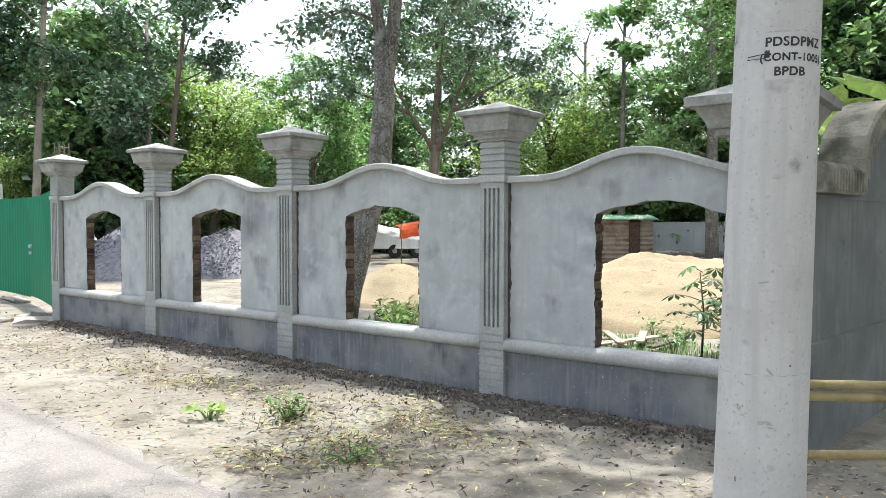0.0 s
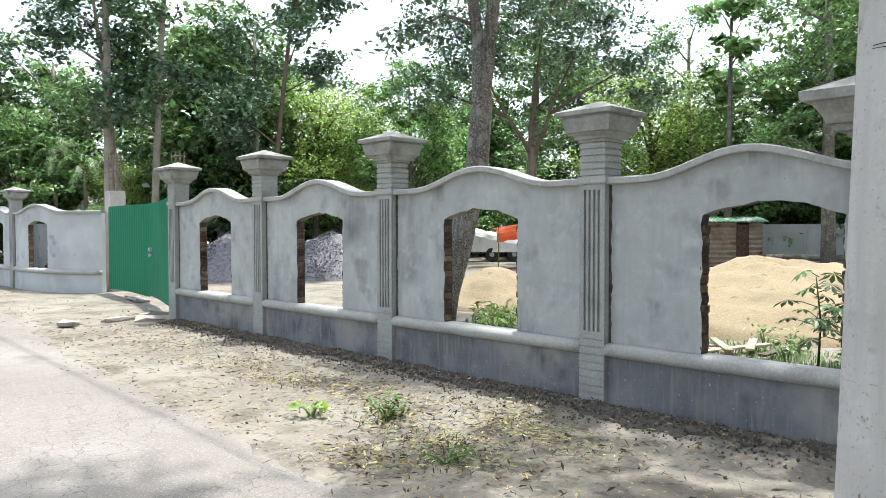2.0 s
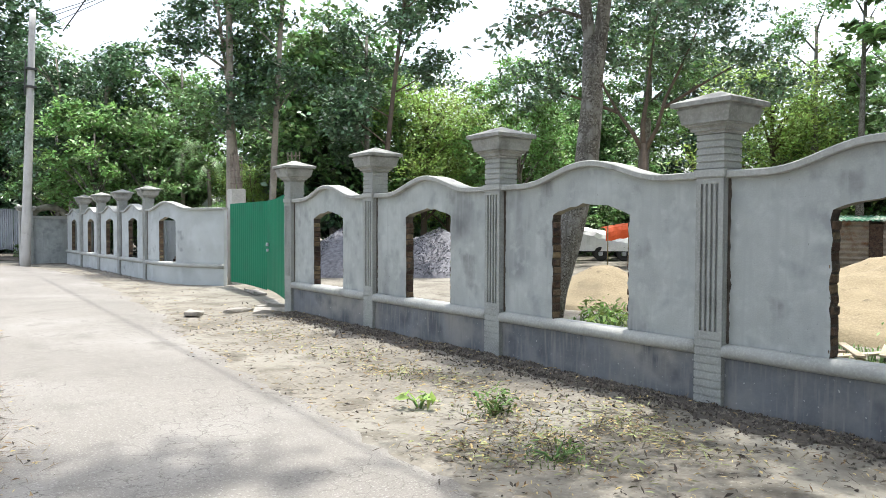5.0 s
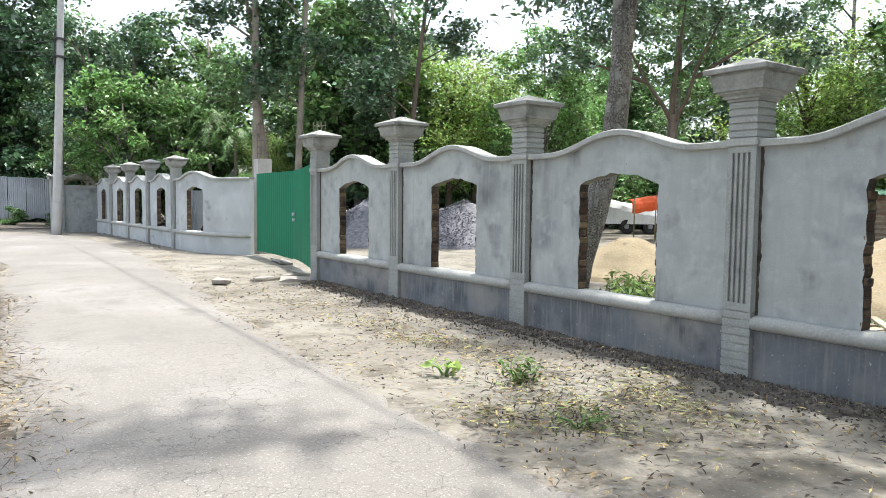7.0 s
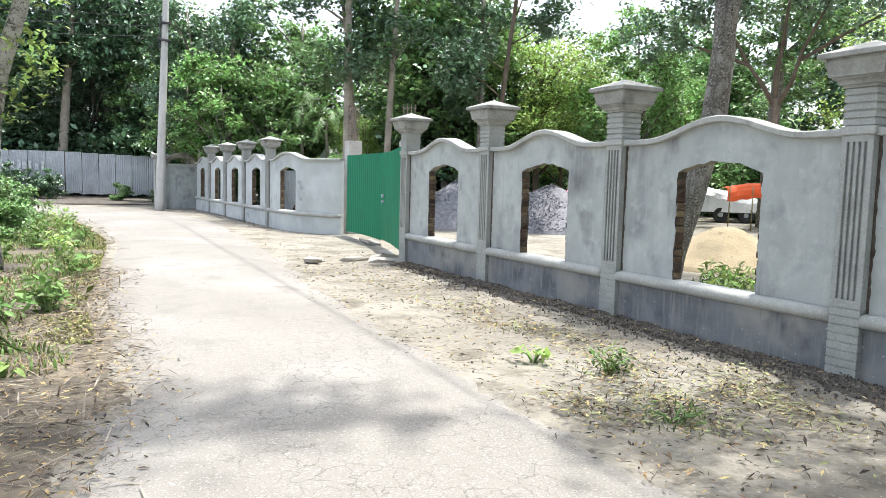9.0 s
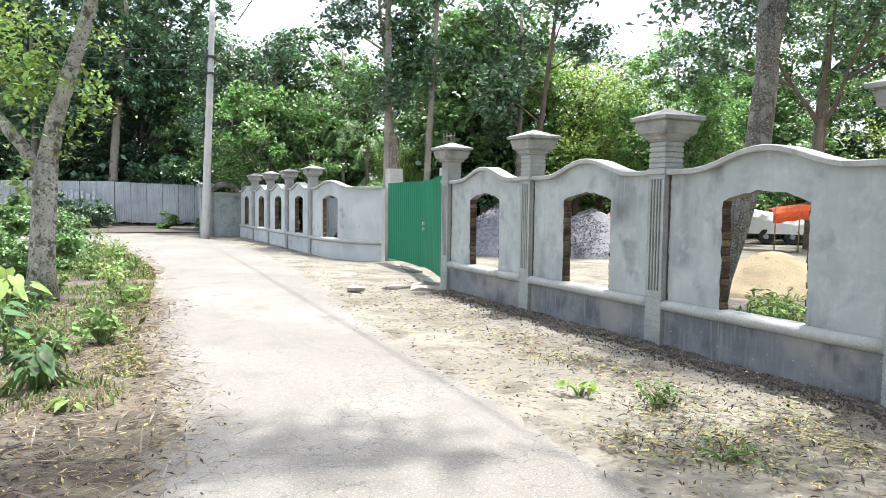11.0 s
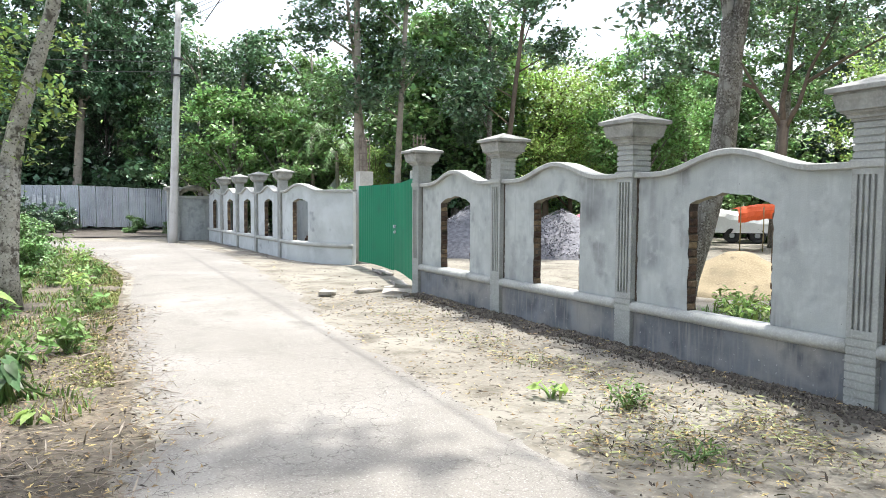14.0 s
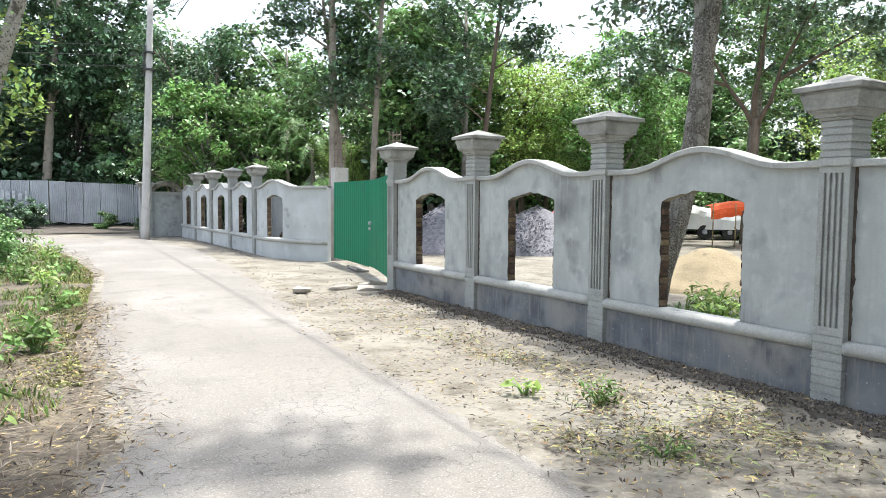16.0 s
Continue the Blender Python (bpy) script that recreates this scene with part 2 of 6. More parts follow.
# ---- mesh helpers ----
def mesh_of(name, verts, faces, mats, smooth=False, index=None):
    me = bpy.data.meshes.new(name)
    me.from_pydata([tuple(v) for v in verts], [], faces)
    for m in mats if isinstance(mats, (list, tuple)) else [mats]:
        me.materials.append(M[m])
    if index is not None:
        me.polygons.foreach_set("material_index", index)
    if smooth:
        me.polygons.foreach_set("use_smooth", [True] * len(me.polygons))
    me.update()
    return me


def part(name, bm_or_mesh, mat, parent, label="", m=None):
    """Links a bmesh or a mesh as one object under a thing or a part."""
    me = bm_or_mesh
    if isinstance(me, bmesh.types.BMesh):
        bm = me
        me = bpy.data.meshes.new(name)
        bm.to_mesh(me)
        bm.free()
        me.materials.append(M[mat])
    ob = new(name, me)
    ob.parent = parent
    if m is not None:
        ob.matrix_basis = m
    if label:
        tagged(ob, label)
    return ob


def thing(name, label, category, group="", kind="", m=None):
    ob = new(name)
    ob.empty_display_size = 0.1
    if m is not None:
        ob.matrix_basis = m
    return tagged(ob, label, category, group, kind)


def box(bm, x0, x1, y0, y1, z0, z1, bevel=0.0):
    made = bmesh.ops.create_cube(bm, size=1.0, matrix=Matrix.LocRotScale(((x0 + x1) / 2, (y0 + y1) / 2, (z0 + z1) / 2), None, (x1 - x0, y1 - y0, z1 - z0)))
    if bevel:
        edges = list({e for v in made["verts"] for e in v.link_edges})
        bmesh.ops.bevel(bm, geom=edges, offset=bevel, segments=2, affect="EDGES", clamp_overlap=True)
    return bm


def boxes(*dims, bevel=0.004):
    bm = bmesh.new()
    for d in dims:
        box(bm, *d, bevel=bevel)
    return bm


def square_lathe(bm, profile):
    """Stacks square rings of (half width, z) and closes both ends."""
    rings = []
    for h, z in profile:
        rings.append([bm.verts.new((sx * h, sy * h, z)) for sx, sy in ((-1, -1), (1, -1), (1, 1), (-1, 1))])
    for a, b in zip(rings, rings[1:]):
        for k in range(4):
            bm.faces.new((a[k], a[(k + 1) % 4], b[(k + 1) % 4], b[k]))
    bm.faces.new(rings[0][::-1])
    bm.faces.new(rings[-1])
    return bm


def tube(points, radii, sides=8, rough=0.0, seed=0):
    """Verts and faces of a tapered tube along points, closed at both ends."""
    rng = random.Random(seed)
    verts, faces = [], []
    pts = [Vector(p) for p in points]
    for i, p in enumerate(pts):
        d = (pts[min(i + 1, len(pts) - 1)] - pts[max(i - 1, 0)]).normalized()
        u = d.cross(Vector((0.31, 0.95, 0.05))).normalized()
        v = d.cross(u)
        for k in range(sides):
            a = 2 * math.pi * k / sides
            r = radii[i] * (1 + rough * (rng.random() - 0.5))
            verts.append(p + (u * math.cos(a) + v * math.sin(a)) * r)
    for i in range(len(pts) - 1):
        for k in range(sides):
            a, b = i * sides + k, i * sides + (k + 1) % sides
            faces.append((a, b, b + sides, a + sides))
    faces.append(tuple(range(sides))[::-1])
    faces.append(tuple(range((len(pts) - 1) * sides, len(pts) * sides)))
    return verts, faces


def merge(items):
    verts, faces = [], []
    for v, f in items:
        o = len(verts)
        verts += v
        faces += [tuple(i + o for i in q) for q in f]
    return verts, faces


def leaves_mesh(name, centers, sizes, mat, rng, aspect=0.58, up=0.5, droop=0.0):
    """Many folded leaves, each of two triangles along its midrib."""
    n = len(centers)
    d = rng.normal(size=(n, 3))
    d[:, 2] = d[:, 2] * 0.6 - droop
    d /= np.linalg.norm(d, axis=1)[:, None]
    nrm = rng.normal(size=(n, 3))
    nrm[:, 2] += up * 2
    side = np.cross(d, nrm)
    side /= np.linalg.norm(side, axis=1)[:, None] + 1e-9
    lift = np.cross(side, d)
    L = np.asarray(sizes)[:, None]
    base = np.asarray(centers) - d * L * 0.5
    tip = base + d * L
    mid = base + d * L * 0.45 + lift * L * 0.08
    a, b = mid + side * L * aspect * 0.5, mid - side * L * aspect * 0.5
    co = np.stack([base, a, tip, b], 1).reshape(-1, 3)
    idx = np.arange(n)[:, None] * 4
    tri = np.concatenate([idx + np.array([0, 1, 2]), idx + np.array([0, 2, 3])], 1).reshape(-1)
    me = bpy.data.meshes.new(name)
    me.vertices.add(4 * n)
    me.vertices.foreach_set("co", co.ravel())
    me.loops.add(6 * n)
    me.loops.foreach_set("vertex_index", tri.astype(np.int32))
    me.polygons.add(2 * n)
    me.polygons.foreach_set("loop_start", np.arange(0, 6 * n, 3, dtype=np.int32))
    me.materials.append(M[mat])
    me.update()
    me.validate()
    return me


def clumps(rng, blobs, n, per=22, spread=0.30, shell=0.62):
    """Points in small clusters over ellipsoids (centre, radii), more of them towards the outside."""
    vol = np.array([b[1][0] * b[1][1] * b[1][2] for b in blobs]) ** 0.8
    k = max(1, n // per)
    which = rng.choice(len(blobs), size=k, p=vol / vol.sum())
    d = rng.normal(size=(k, 3))
    d /= np.linalg.norm(d, axis=1)[:, None]
    r = shell + (1.08 - shell) * rng.random(k) ** 0.8
    r = np.where(rng.random(k) < 0.25, rng.random(k) * 0.8, r)
    c = np.array([blobs[w][0] for w in which]) + d * np.array([blobs[w][1] for w in which]) * r[:, None]
    size = np.repeat(0.55 + 0.9 * rng.random(k), per)[:, None]
    return np.repeat(c, per, 0) + rng.normal(size=(k * per, 3)) * spread * size * np.array([1, 1, 0.6])


def tree(name, label, trunk, limbs, blobs, n, leaf, mat, bark, seed, group="", spread=0.34, per=58, droop=0.25, kind="", sides=9):
    """A tree at its base: trunk > limbs; crown of single leaves. trunk and limbs: (points, radii)."""
    rng = np.random.default_rng(seed)
    top = thing(name, label, "tree", group, kind)
    if trunk:
        v, f = tube(*trunk, sides=sides, rough=0.16, seed=seed)
        t = part("trunk", mesh_of("trunk", v, f, bark, True), bark, top)
        if limbs:
            v, f = merge([tube(p, r, 6, 0.1, seed + i) for i, (p, r) in enumerate(limbs)])
            part("branching", mesh_of("branching", v, f, bark, True), bark, t)
    pts = clumps(rng, blobs, n, per, spread)
    part("crown", leaves_mesh("crown", pts, leaf * (0.6 + 0.8 * rng.random(len(pts))), mat, rng, up=1.3, droop=droop), mat, top)
    return top

# ---- ground and road ----
RNG = np.random.default_rng(7)


def ground_height(x, y):
    """Verge, yard and the bank left of the road, gently uneven."""
    h = 0.03 * noise.noise(Vector((x * 0.5, y * 0.5, 0))) + 0.016 * noise.noise(Vector((x * 2.3, y * 2.3, 3)))
    if -0.75 < x < -0.05 and -2.3 < y < 8.4:
        h += 0.035 * (1 - abs(x + 0.2) / 0.55) + 0.03 * noise.noise(Vector((x * 6, y * 6, 1)))
    if x < -6.6:
        h -= min(0.5, (-6.6 - x) * 0.25)
    return h - 0.03


def lerp_edge(rows, y):
    for (x0, y0), (x1, y1) in zip(rows, rows[1:]):
        if y0 <= y <= y1:
            k = (y - y0) / (y1 - y0)
            k = k * k * (3 - 2 * k) * 0.5 + k * 0.5
            return x0 + (x1 - x0) * k
    return rows[-1][0] if y > rows[-1][1] else rows[0][0]


ROAD_LEFT = [(-7.6, -30), (-6.9, -4), (-5.75, 0.4), (-5.3, 2.0), (-5.28, 5.8), (-5.0, 8.5), (-4.55, 14.5), (-4.8, 19), (-5.4, 24), (-7.0, 28.2)]
ROAD_RIGHT = [(-3.6, -30), (-3.2, -4), (-3.0, 0.0), (-2.9, 2.0), (-2.72, 4.6), (-1.95, 11), (-1.5, 16), (-1.25, 21), (-1.45, 25), (-1.9, 28.2)]


def axis_steps(edges):
    out = []
    for a, b, s in edges:
        n = max(1, round((b - a) / s))
        out += [a + (b - a) * i / n for i in range(n)]
    return out + [edges[-1][1]]


def build_ground():
    xs = axis_steps([(-900, -60, 140), (-60, -14, 4), (-14, -8, 0.8), (-8, -2.6, 0.3), (-2.6, 0.4, 0.1), (0.4, 14, 0.7), (14, 60, 4), (60, 900, 140)])
    ys = axis_steps([(-900, -40, 140), (-40, -5, 2.5), (-5, 9, 0.12), (9, 34, 0.5), (34, 70, 4), (70, 900, 140)])
    verts = [(x, y, ground_height(x, y) if abs(x) < 60 and -40 < y < 70 else -0.03) for y in ys for x in xs]
    w = len(xs)
    faces = [(j * w + i, j * w + i + 1, (j + 1) * w + i + 1, (j + 1) * w + i) for j in range(len(ys) - 1) for i in range(w - 1)]
    g = new("ground", mesh_of("ground", verts, faces, "soil", True))
    tagged(g, "pale sandy soil with dry patches and thin grass", "ground", kind="structure")


def build_road():
    ys = axis_steps([(-30, -5, 1.5), (-5, 10, 0.12), (10, 28.2, 0.4)])
    verts, faces, n = [], [], 12
    for y in ys:
        a, b = lerp_edge(ROAD_LEFT, y), lerp_edge(ROAD_RIGHT, y)
        a += 0.16 * noise.noise(Vector((y * 1.1, 5, 0))) + 0.10 * noise.noise(Vector((y * 4, 6, 0)))
        b += 0.16 * noise.noise(Vector((y * 1.1, 9, 0))) + 0.10 * noise.noise(Vector((y * 4, 8, 0)))
        for k in range(n + 1):
            u = k / n
            verts.append((a + (b - a) * u, y, 0.022 - 0.05 * abs(2 * u - 1) ** 8 + 0.004 * noise.noise(Vector((k * 0.5, y, 2)))))
    w = n + 1
    faces = [(j * w + i, j * w + i + 1, (j + 1) * w + i + 1, (j + 1) * w + i) for j in range(len(ys) - 1) for i in range(n)]
    # the bend towards the west at the far end
    o = len(verts)
    steps = 14
    for k in range(steps + 1):
        a = math.pi / 2 * k / steps
        inner = Vector((-7.0 - 1.2 * math.sin(a), 28.2 + 0.6 * (1 - math.cos(a)), 0))
        outer = Vector((-1.9 - 7.0 * math.sin(a), 28.2 + 5.2 * math.sin(a) ** 0.9 * (1 if a < 1.2 else 1), 0))
        for i in range(n + 1):
            p = inner.lerp(outer, i / n)
            verts.append((p.x, p.y, 0.022 - 0.05 * abs(2 * i / n - 1) ** 8))
    for k in range(2):
        for i in range(n + 1):
            p = Vector((-30.0 * (k + 1), 29.0, 0)).lerp(Vector((-30.0 * (k + 1), 33.6, 0)), i / n)
            verts.append((p.x, p.y, 0.02))
    faces += [(o + j * w + i, o + j * w + i + 1, o + (j + 1) * w + i + 1, o + (j + 1) * w + i) for j in range(steps + 2) for i in range(n)]
    r = new("road", mesh_of("road", verts, faces, "road", True))
    tagged(r, "pale worn village road with a cracked surface", "road", kind="structure")


def strip(name, label, left, right, y0, y1, step, mat, lift):
    """A thin bed of other soil that lies on the ground between two edges."""
    v, f, n = [], [], 14
    ys = axis_steps([(y0, y1, step)])
    for y in ys:
        a, b = left(y), right(y)
        for k in range(n + 1):
            x = a + (b - a) * k / n
            edge = min(1.0, 5 * min(k / n, 1 - k / n))
            v.append((x, y, ground_height(x, y) + lift * edge - 0.012 * (1 - edge) + 0.012 * edge * noise.noise(Vector((x * 7, y * 7, 3)))))
    w = n + 1
    f = [(j * w + i, j * w + i + 1, (j + 1) * w + i + 1, (j + 1) * w + i) for j in range(len(ys) - 1) for i in range(n)]
    tagged(new(name, mesh_of(name, v, f, mat, True)), label, "soil", kind="structure")


build_ground()
build_road()
strip("soil_strip", "dark crumbly soil along the wall", lambda y: -0.42 + 0.28 * noise.noise(Vector((0, y * 0.8, 3))) + 0.12 * noise.noise(Vector((0, y * 3.5, 5))), lambda y: -0.03, -2.55, 8.7, 0.06, "dark_soil", 0.03)
strip("bank_soil", "dark mulchy soil of the road bank", lambda y: -9.5, lambda y: lerp_edge(ROAD_LEFT, y) + 0.10 + 0.22 * noise.noise(Vector((3, y * 1.3, 3))) + 0.12 * noise.noise(Vector((3, y * 4, 5))), -6, 28, 0.15, "mulch", 0.035)
strip("fence_soil", "dark littered soil in front of the fence", lambda y: -20.0, lambda y: 0.9, 34.2, 47, 0.5, "dark_soil", 0.05)

# ---- the boundary wall ----
PILLAR_HALF = 0.135
WALL_FRONT, WALL_BACK = -0.058, 0.07
TOP, RISE, SILL, SPRING, PEAK = 2.03, 0.195, 0.555, 1.69, 1.795


def bay_top(s, length, crown=None):
    mid, half = crown or (length / 2, length / 2 - 0.34)
    u = abs(s - mid) / half
    return TOP + (RISE * 0.5 * (1 + math.cos(math.pi * u)) if u < 1 else 0.0)


def straight(p, q):
    p, q = Vector(p), Vector(q)
    d = (q - p).normalized()
    n = Vector((-d.y, d.x))                     # to the yard side when running north to south is handled by the caller
    return lambda s, o: Vector((p.x + d.x * s + n.x * o, p.y + d.y * s + n.y * o))


def wall_bay(path, length, window, mat, label, seed, bricks=True, group="bays of the boundary wall", crown=None):
    """One bay: rendered wall with an unfinished opening, coping, sill roll and plinth. path(s, o): place along the bay, o metres towards the yard.
    window: (from, to) along the bay."""
    rng = random.Random(seed)
    top = thing("wall_bay", label, "wall", group)
    a, b = window
    half = (b - a) / 2

    def head(s):
        u = min(1.0, abs(s - (a + b) / 2) / half)
        return PEAK - (PEAK - SPRING) * (u ** 1.7)

    ss = [0.0] + [a * k / 7 for k in range(1, 8)] + [a + (b - a) * k / 12 for k in range(1, 13)] + [b + (length - b) * k / 7 for k in range(1, 8)]
    rows = 21

    def zs(s):
        up = head(s) if a <= s <= b else SPRING
        return [-0.12, 0.44, SILL] + [SILL + (up - SILL) * k / 15 for k in range(1, 16)] + [up + (bay_top(s, length, crown) - up) * k / 3 for k in (1, 2, 3)]

    verts, faces, jamb, heads = [], [], [], []
    for o in (WALL_FRONT, WALL_BACK):
        r2 = random.Random(seed + 5)
        for i, s in enumerate(ss):
            for j, z in enumerate(zs(s)):
                ds = dz = 0.0
                if i in (7, 19) and 2 <= j <= 17:
                    ds = r2.uniform(-0.012, 0.012)
                if 7 <= i <= 19 and j == 17:
                    dz = r2.uniform(-0.012, 0.012)
                p = path(s + ds, o)
                verts.append((p.x, p.y, z + dz))
    n = len(ss) * rows

    def vid(side, i, j):
        return side * n + i * rows + j

    def hole(i, j):
        return 7 <= i < 19 and 2 <= j < 17

    for i in range(len(ss) - 1):
        for j in range(rows - 1):
            if not hole(i, j):
                faces.append((vid(0, i, j), vid(0, i, j + 1), vid(0, i + 1, j + 1), vid(0, i + 1, j)))
                faces.append((vid(1, i, j), vid(1, i + 1, j), vid(1, i + 1, j + 1), vid(1, i, j + 1)))
        faces.append((vid(0, i, rows - 1), vid(1, i, rows - 1), vid(1, i + 1, rows - 1), vid(0, i + 1, rows - 1)))
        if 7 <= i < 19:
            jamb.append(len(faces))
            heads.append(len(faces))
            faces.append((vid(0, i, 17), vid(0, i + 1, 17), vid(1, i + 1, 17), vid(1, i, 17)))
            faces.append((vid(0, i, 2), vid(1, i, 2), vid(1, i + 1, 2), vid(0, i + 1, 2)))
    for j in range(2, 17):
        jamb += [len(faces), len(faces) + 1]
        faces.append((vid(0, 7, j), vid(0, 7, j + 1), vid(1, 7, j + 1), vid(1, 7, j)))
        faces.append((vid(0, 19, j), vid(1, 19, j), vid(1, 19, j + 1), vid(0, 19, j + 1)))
    for i in (0, len(ss) - 1):
        for j in range(rows - 1):
            faces.append((vid(0, i, j), vid(1, i, j), vid(1, i, j + 1), vid(0, i, j + 1)))
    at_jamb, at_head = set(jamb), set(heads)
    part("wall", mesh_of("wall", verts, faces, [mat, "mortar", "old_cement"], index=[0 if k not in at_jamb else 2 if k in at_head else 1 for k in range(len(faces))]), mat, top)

    # coping, sill roll and plinth skin are swept along the bay
    def sweep(name, section, zfun, mat2, steps, smooth):
        v, f = [], []
        k = len(section)
        for i in range(steps + 1):
            s = length * i / steps
            for o, z in section:
                p = path(s, o)
                v.append((p.x, p.y, z + zfun(s) + 0.004 * noise.noise(Vector((s * 3, o * 9, z * 5 + seed)))))
        for i in range(steps):
            for j in range(k):
                f.append((i * k + j, i * k + (j + 1) % k, (i + 1) * k + (j + 1) % k, (i + 1) * k + j))
        f.append(tuple(range(k))[::-1])
        f.append(tuple(range(steps * k, steps * k + k)))
        part(name, mesh_of(name, v, f, mat2, smooth), mat2, top)

    sweep("coping", [(-0.115, -0.052), (-0.122, -0.045), (-0.122, 0.0), (-0.112, 0.01), (0.118, 0.01), (0.125, 0.0), (0.125, -0.05)], lambda s: bay_top(s, length, crown), "coping", 44, False)
    roll = [(WALL_FRONT - 0.002, -0.115)] + [(-0.085 - 0.062 * math.sin(math.pi * k / 8), -0.055 - 0.062 * math.cos(math.pi * k / 8)) for k in range(9)] + [(WALL_FRONT - 0.002, 0.006)]
    sweep("sill_roll", roll, lambda s: SILL - 0.004, "coping", 20, True)
    sweep("plinth", [(-0.085, -0.12), (-0.08, 0.447), (WALL_FRONT - 0.001, 0.447), (WALL_FRONT - 0.001, -0.12)], lambda s: 0.0, "plinth" if mat == "plaster" else "plaster_light", 10, False)
    # dark crease strip: shade and stains of the pillar's side painted in
    v, f = [], []
    for k in range(40):
        z = SILL + 0.004 + (TOP - 0.06 - SILL) * k / 39
        w = 0.020 + 0.032 * abs(noise.noise(Vector((seed, z * 9, 2)))) + 0.012 * noise.noise(Vector((seed, z * 3, 8)))
        for s2, o2 in ((length - max(0.004, w), WALL_FRONT - 0.001), (length - max(0.004, w) * 0.6, WALL_FRONT - 0.006), (length, WALL_FRONT - 0.007)):
            q = path(s2, o2)
            v.append((q.x, q.y, z))
    f = [(3 * k + j, 3 * k + j + 1, 3 * k + j + 4, 3 * k + j + 3) for k in range(39) for j in range(2)]
    part("mortar_joint", mesh_of("mortar_joint", v, f, "mortar"), "mortar", top, "rough dark strip for shade and stains beside the pillar")
    if bricks:
        course = 0.0815
        for e, sg in ((a, 1), (b, -1)):
            z, k = SILL + 0.004, 0
            while z + 0.07 < SPRING - 0.01:
                q = path(e + sg * rng.uniform(-0.004, 0.012), 0.002 + rng.uniform(-0.004, 0.004))
                q0, q1 = path(e, 0.0), path(e + 0.1, 0.0)
                ang = math.degrees(math.atan2(q1.y - q0.y, q1.x - q0.x))
                ob = part("brick", BRICK, "brick", top, m=pose(q.x, q.y, z + 0.036, rng.uniform(-3, 3), rng.uniform(-2, 2), ang + rng.uniform(-5, 5)))
                z += course
                k += 1
    return top


def brick_mesh():
    bm = bmesh.new()
    box(bm, -0.012, 0.012, -0.056, 0.056, -0.032, 0.032)
    bmesh.ops.bevel(bm, geom=list(bm.edges), offset=0.009, segments=1, affect="EDGES")
    for v in bm.verts:
        v.co += noise.noise_vector(v.co * 40) * 0.006
    me = bpy.data.meshes.new("brick")
    bm.to_mesh(me)
    bm.free()
    me.materials.append(M["brick"])
    return me


BRICK = brick_mesh()


def fluted_shaft(h):
    """Shaft from the base blocks to the collar, with four flutes on the road side and the yard side."""
    bm = bmesh.new()
    z0, z1 = 0.655, 1.93
    for x0, x1 in ((-h, -h + 0.026), (h - 0.026, h)):
        edges = [-h, -0.085, -0.061, -0.037, -0.013, 0.013, 0.037, 0.061, 0.085, h]
        for k in range(0, 9, 2):
            box(bm, x0, x1, edges[k], edges[k + 1], z0, z1, 0.003)
        box(bm, x0, x1, -h, h, 0.585, z0, 0.003)
        box(bm, x0, x1, -h, h, z1, 1.985, 0.003)
    box(bm, -h + 0.025, h - 0.025, -h, h, 0.585, 1.985, 0.003)
    return bm


def coursed(h, z0, z1, n, gap=0.009, inset=0.009):
    bm = bmesh.new()
    step = (z1 - z0) / n
    for k in range(n):
        box(bm, -h, h, -h, h, z0 + k * step + gap / 2, z0 + (k + 1) * step - gap / 2, 0.003)
    box(bm, -h + inset, h - inset, -h + inset, h - inset, z0, z1)
    return bm


def wall_pillar(label):
    h = PILLAR_HALF
    top = thing("wall_pillar", label, "pillar", "pillars of the boundary wall")
    part("base", coursed(h, -0.12, 0.585, 10), "pillar", top, "horizontally scored cement base")
    part("shaft", fluted_shaft(h), "pillar", top, "shaft with four upright flutes")
    part("collar", boxes((-h - 0.018, h + 0.018, -h - 0.018, h + 0.018, 1.985, 2.055), bevel=0.008), "coping", top)
    part("neck", coursed(h, 2.055, 2.36, 5, 0.013, 0.012), "pillar", top, "scored neck above the coping")
    bm = square_lathe(bmesh.new(), [(0.146, 2.36), (0.148, 2.384), (0.172, 2.386), (0.174, 2.408), (0.188, 2.422), (0.206, 2.430), (0.207, 2.446), (0.229, 2.448), (0.231, 2.474), (0.244, 2.53), (0.259, 2.572), (0.246, 2.575), (0.246, 2.592), (0.294, 2.596), (0.296, 2.632), (0.290, 2.638), (0.01, 2.738)])
    part("cap", bm, "cap", top, "stepped cap with a low pyramid top")
    return top


pillar = wall_pillar("grey cement pillar with flutes and a stepped pyramid cap")
SOUTH = [0.0, 2.895, 5.762, 8.603]
NORTH = [18.87, 21.72, 24.45, 27.15]
pillar.matrix_basis = pose(0, 0, 0)
for y in SOUTH[1:]:
    copy_thing(pillar, pose(0, y, 0, 0, 0, 180))
for k, y in enumerate(NORTH):
    copy_thing(pillar, pose(0.12 - 0.075 * k, y, 0, 0, 0, 1.5 - 180 * (k % 2)))


def bay_between(y0, y1, x0, x1, mat, label, seed, width=1.035):
    """A straight bay from the pillar at y0 to the one at y1, seen from the road."""
    p, q = Vector((x0, y0 + PILLAR_HALF)), Vector((x1, y1 - PILLAR_HALF))
    d = (q - p).normalized()
    n = Vector((d.y, -d.x))
    L = (q - p).length
    wall_bay(lambda s, o: p + d * s + n * o, L, (L / 2 - width / 2, L / 2 + width / 2), mat, label, seed)


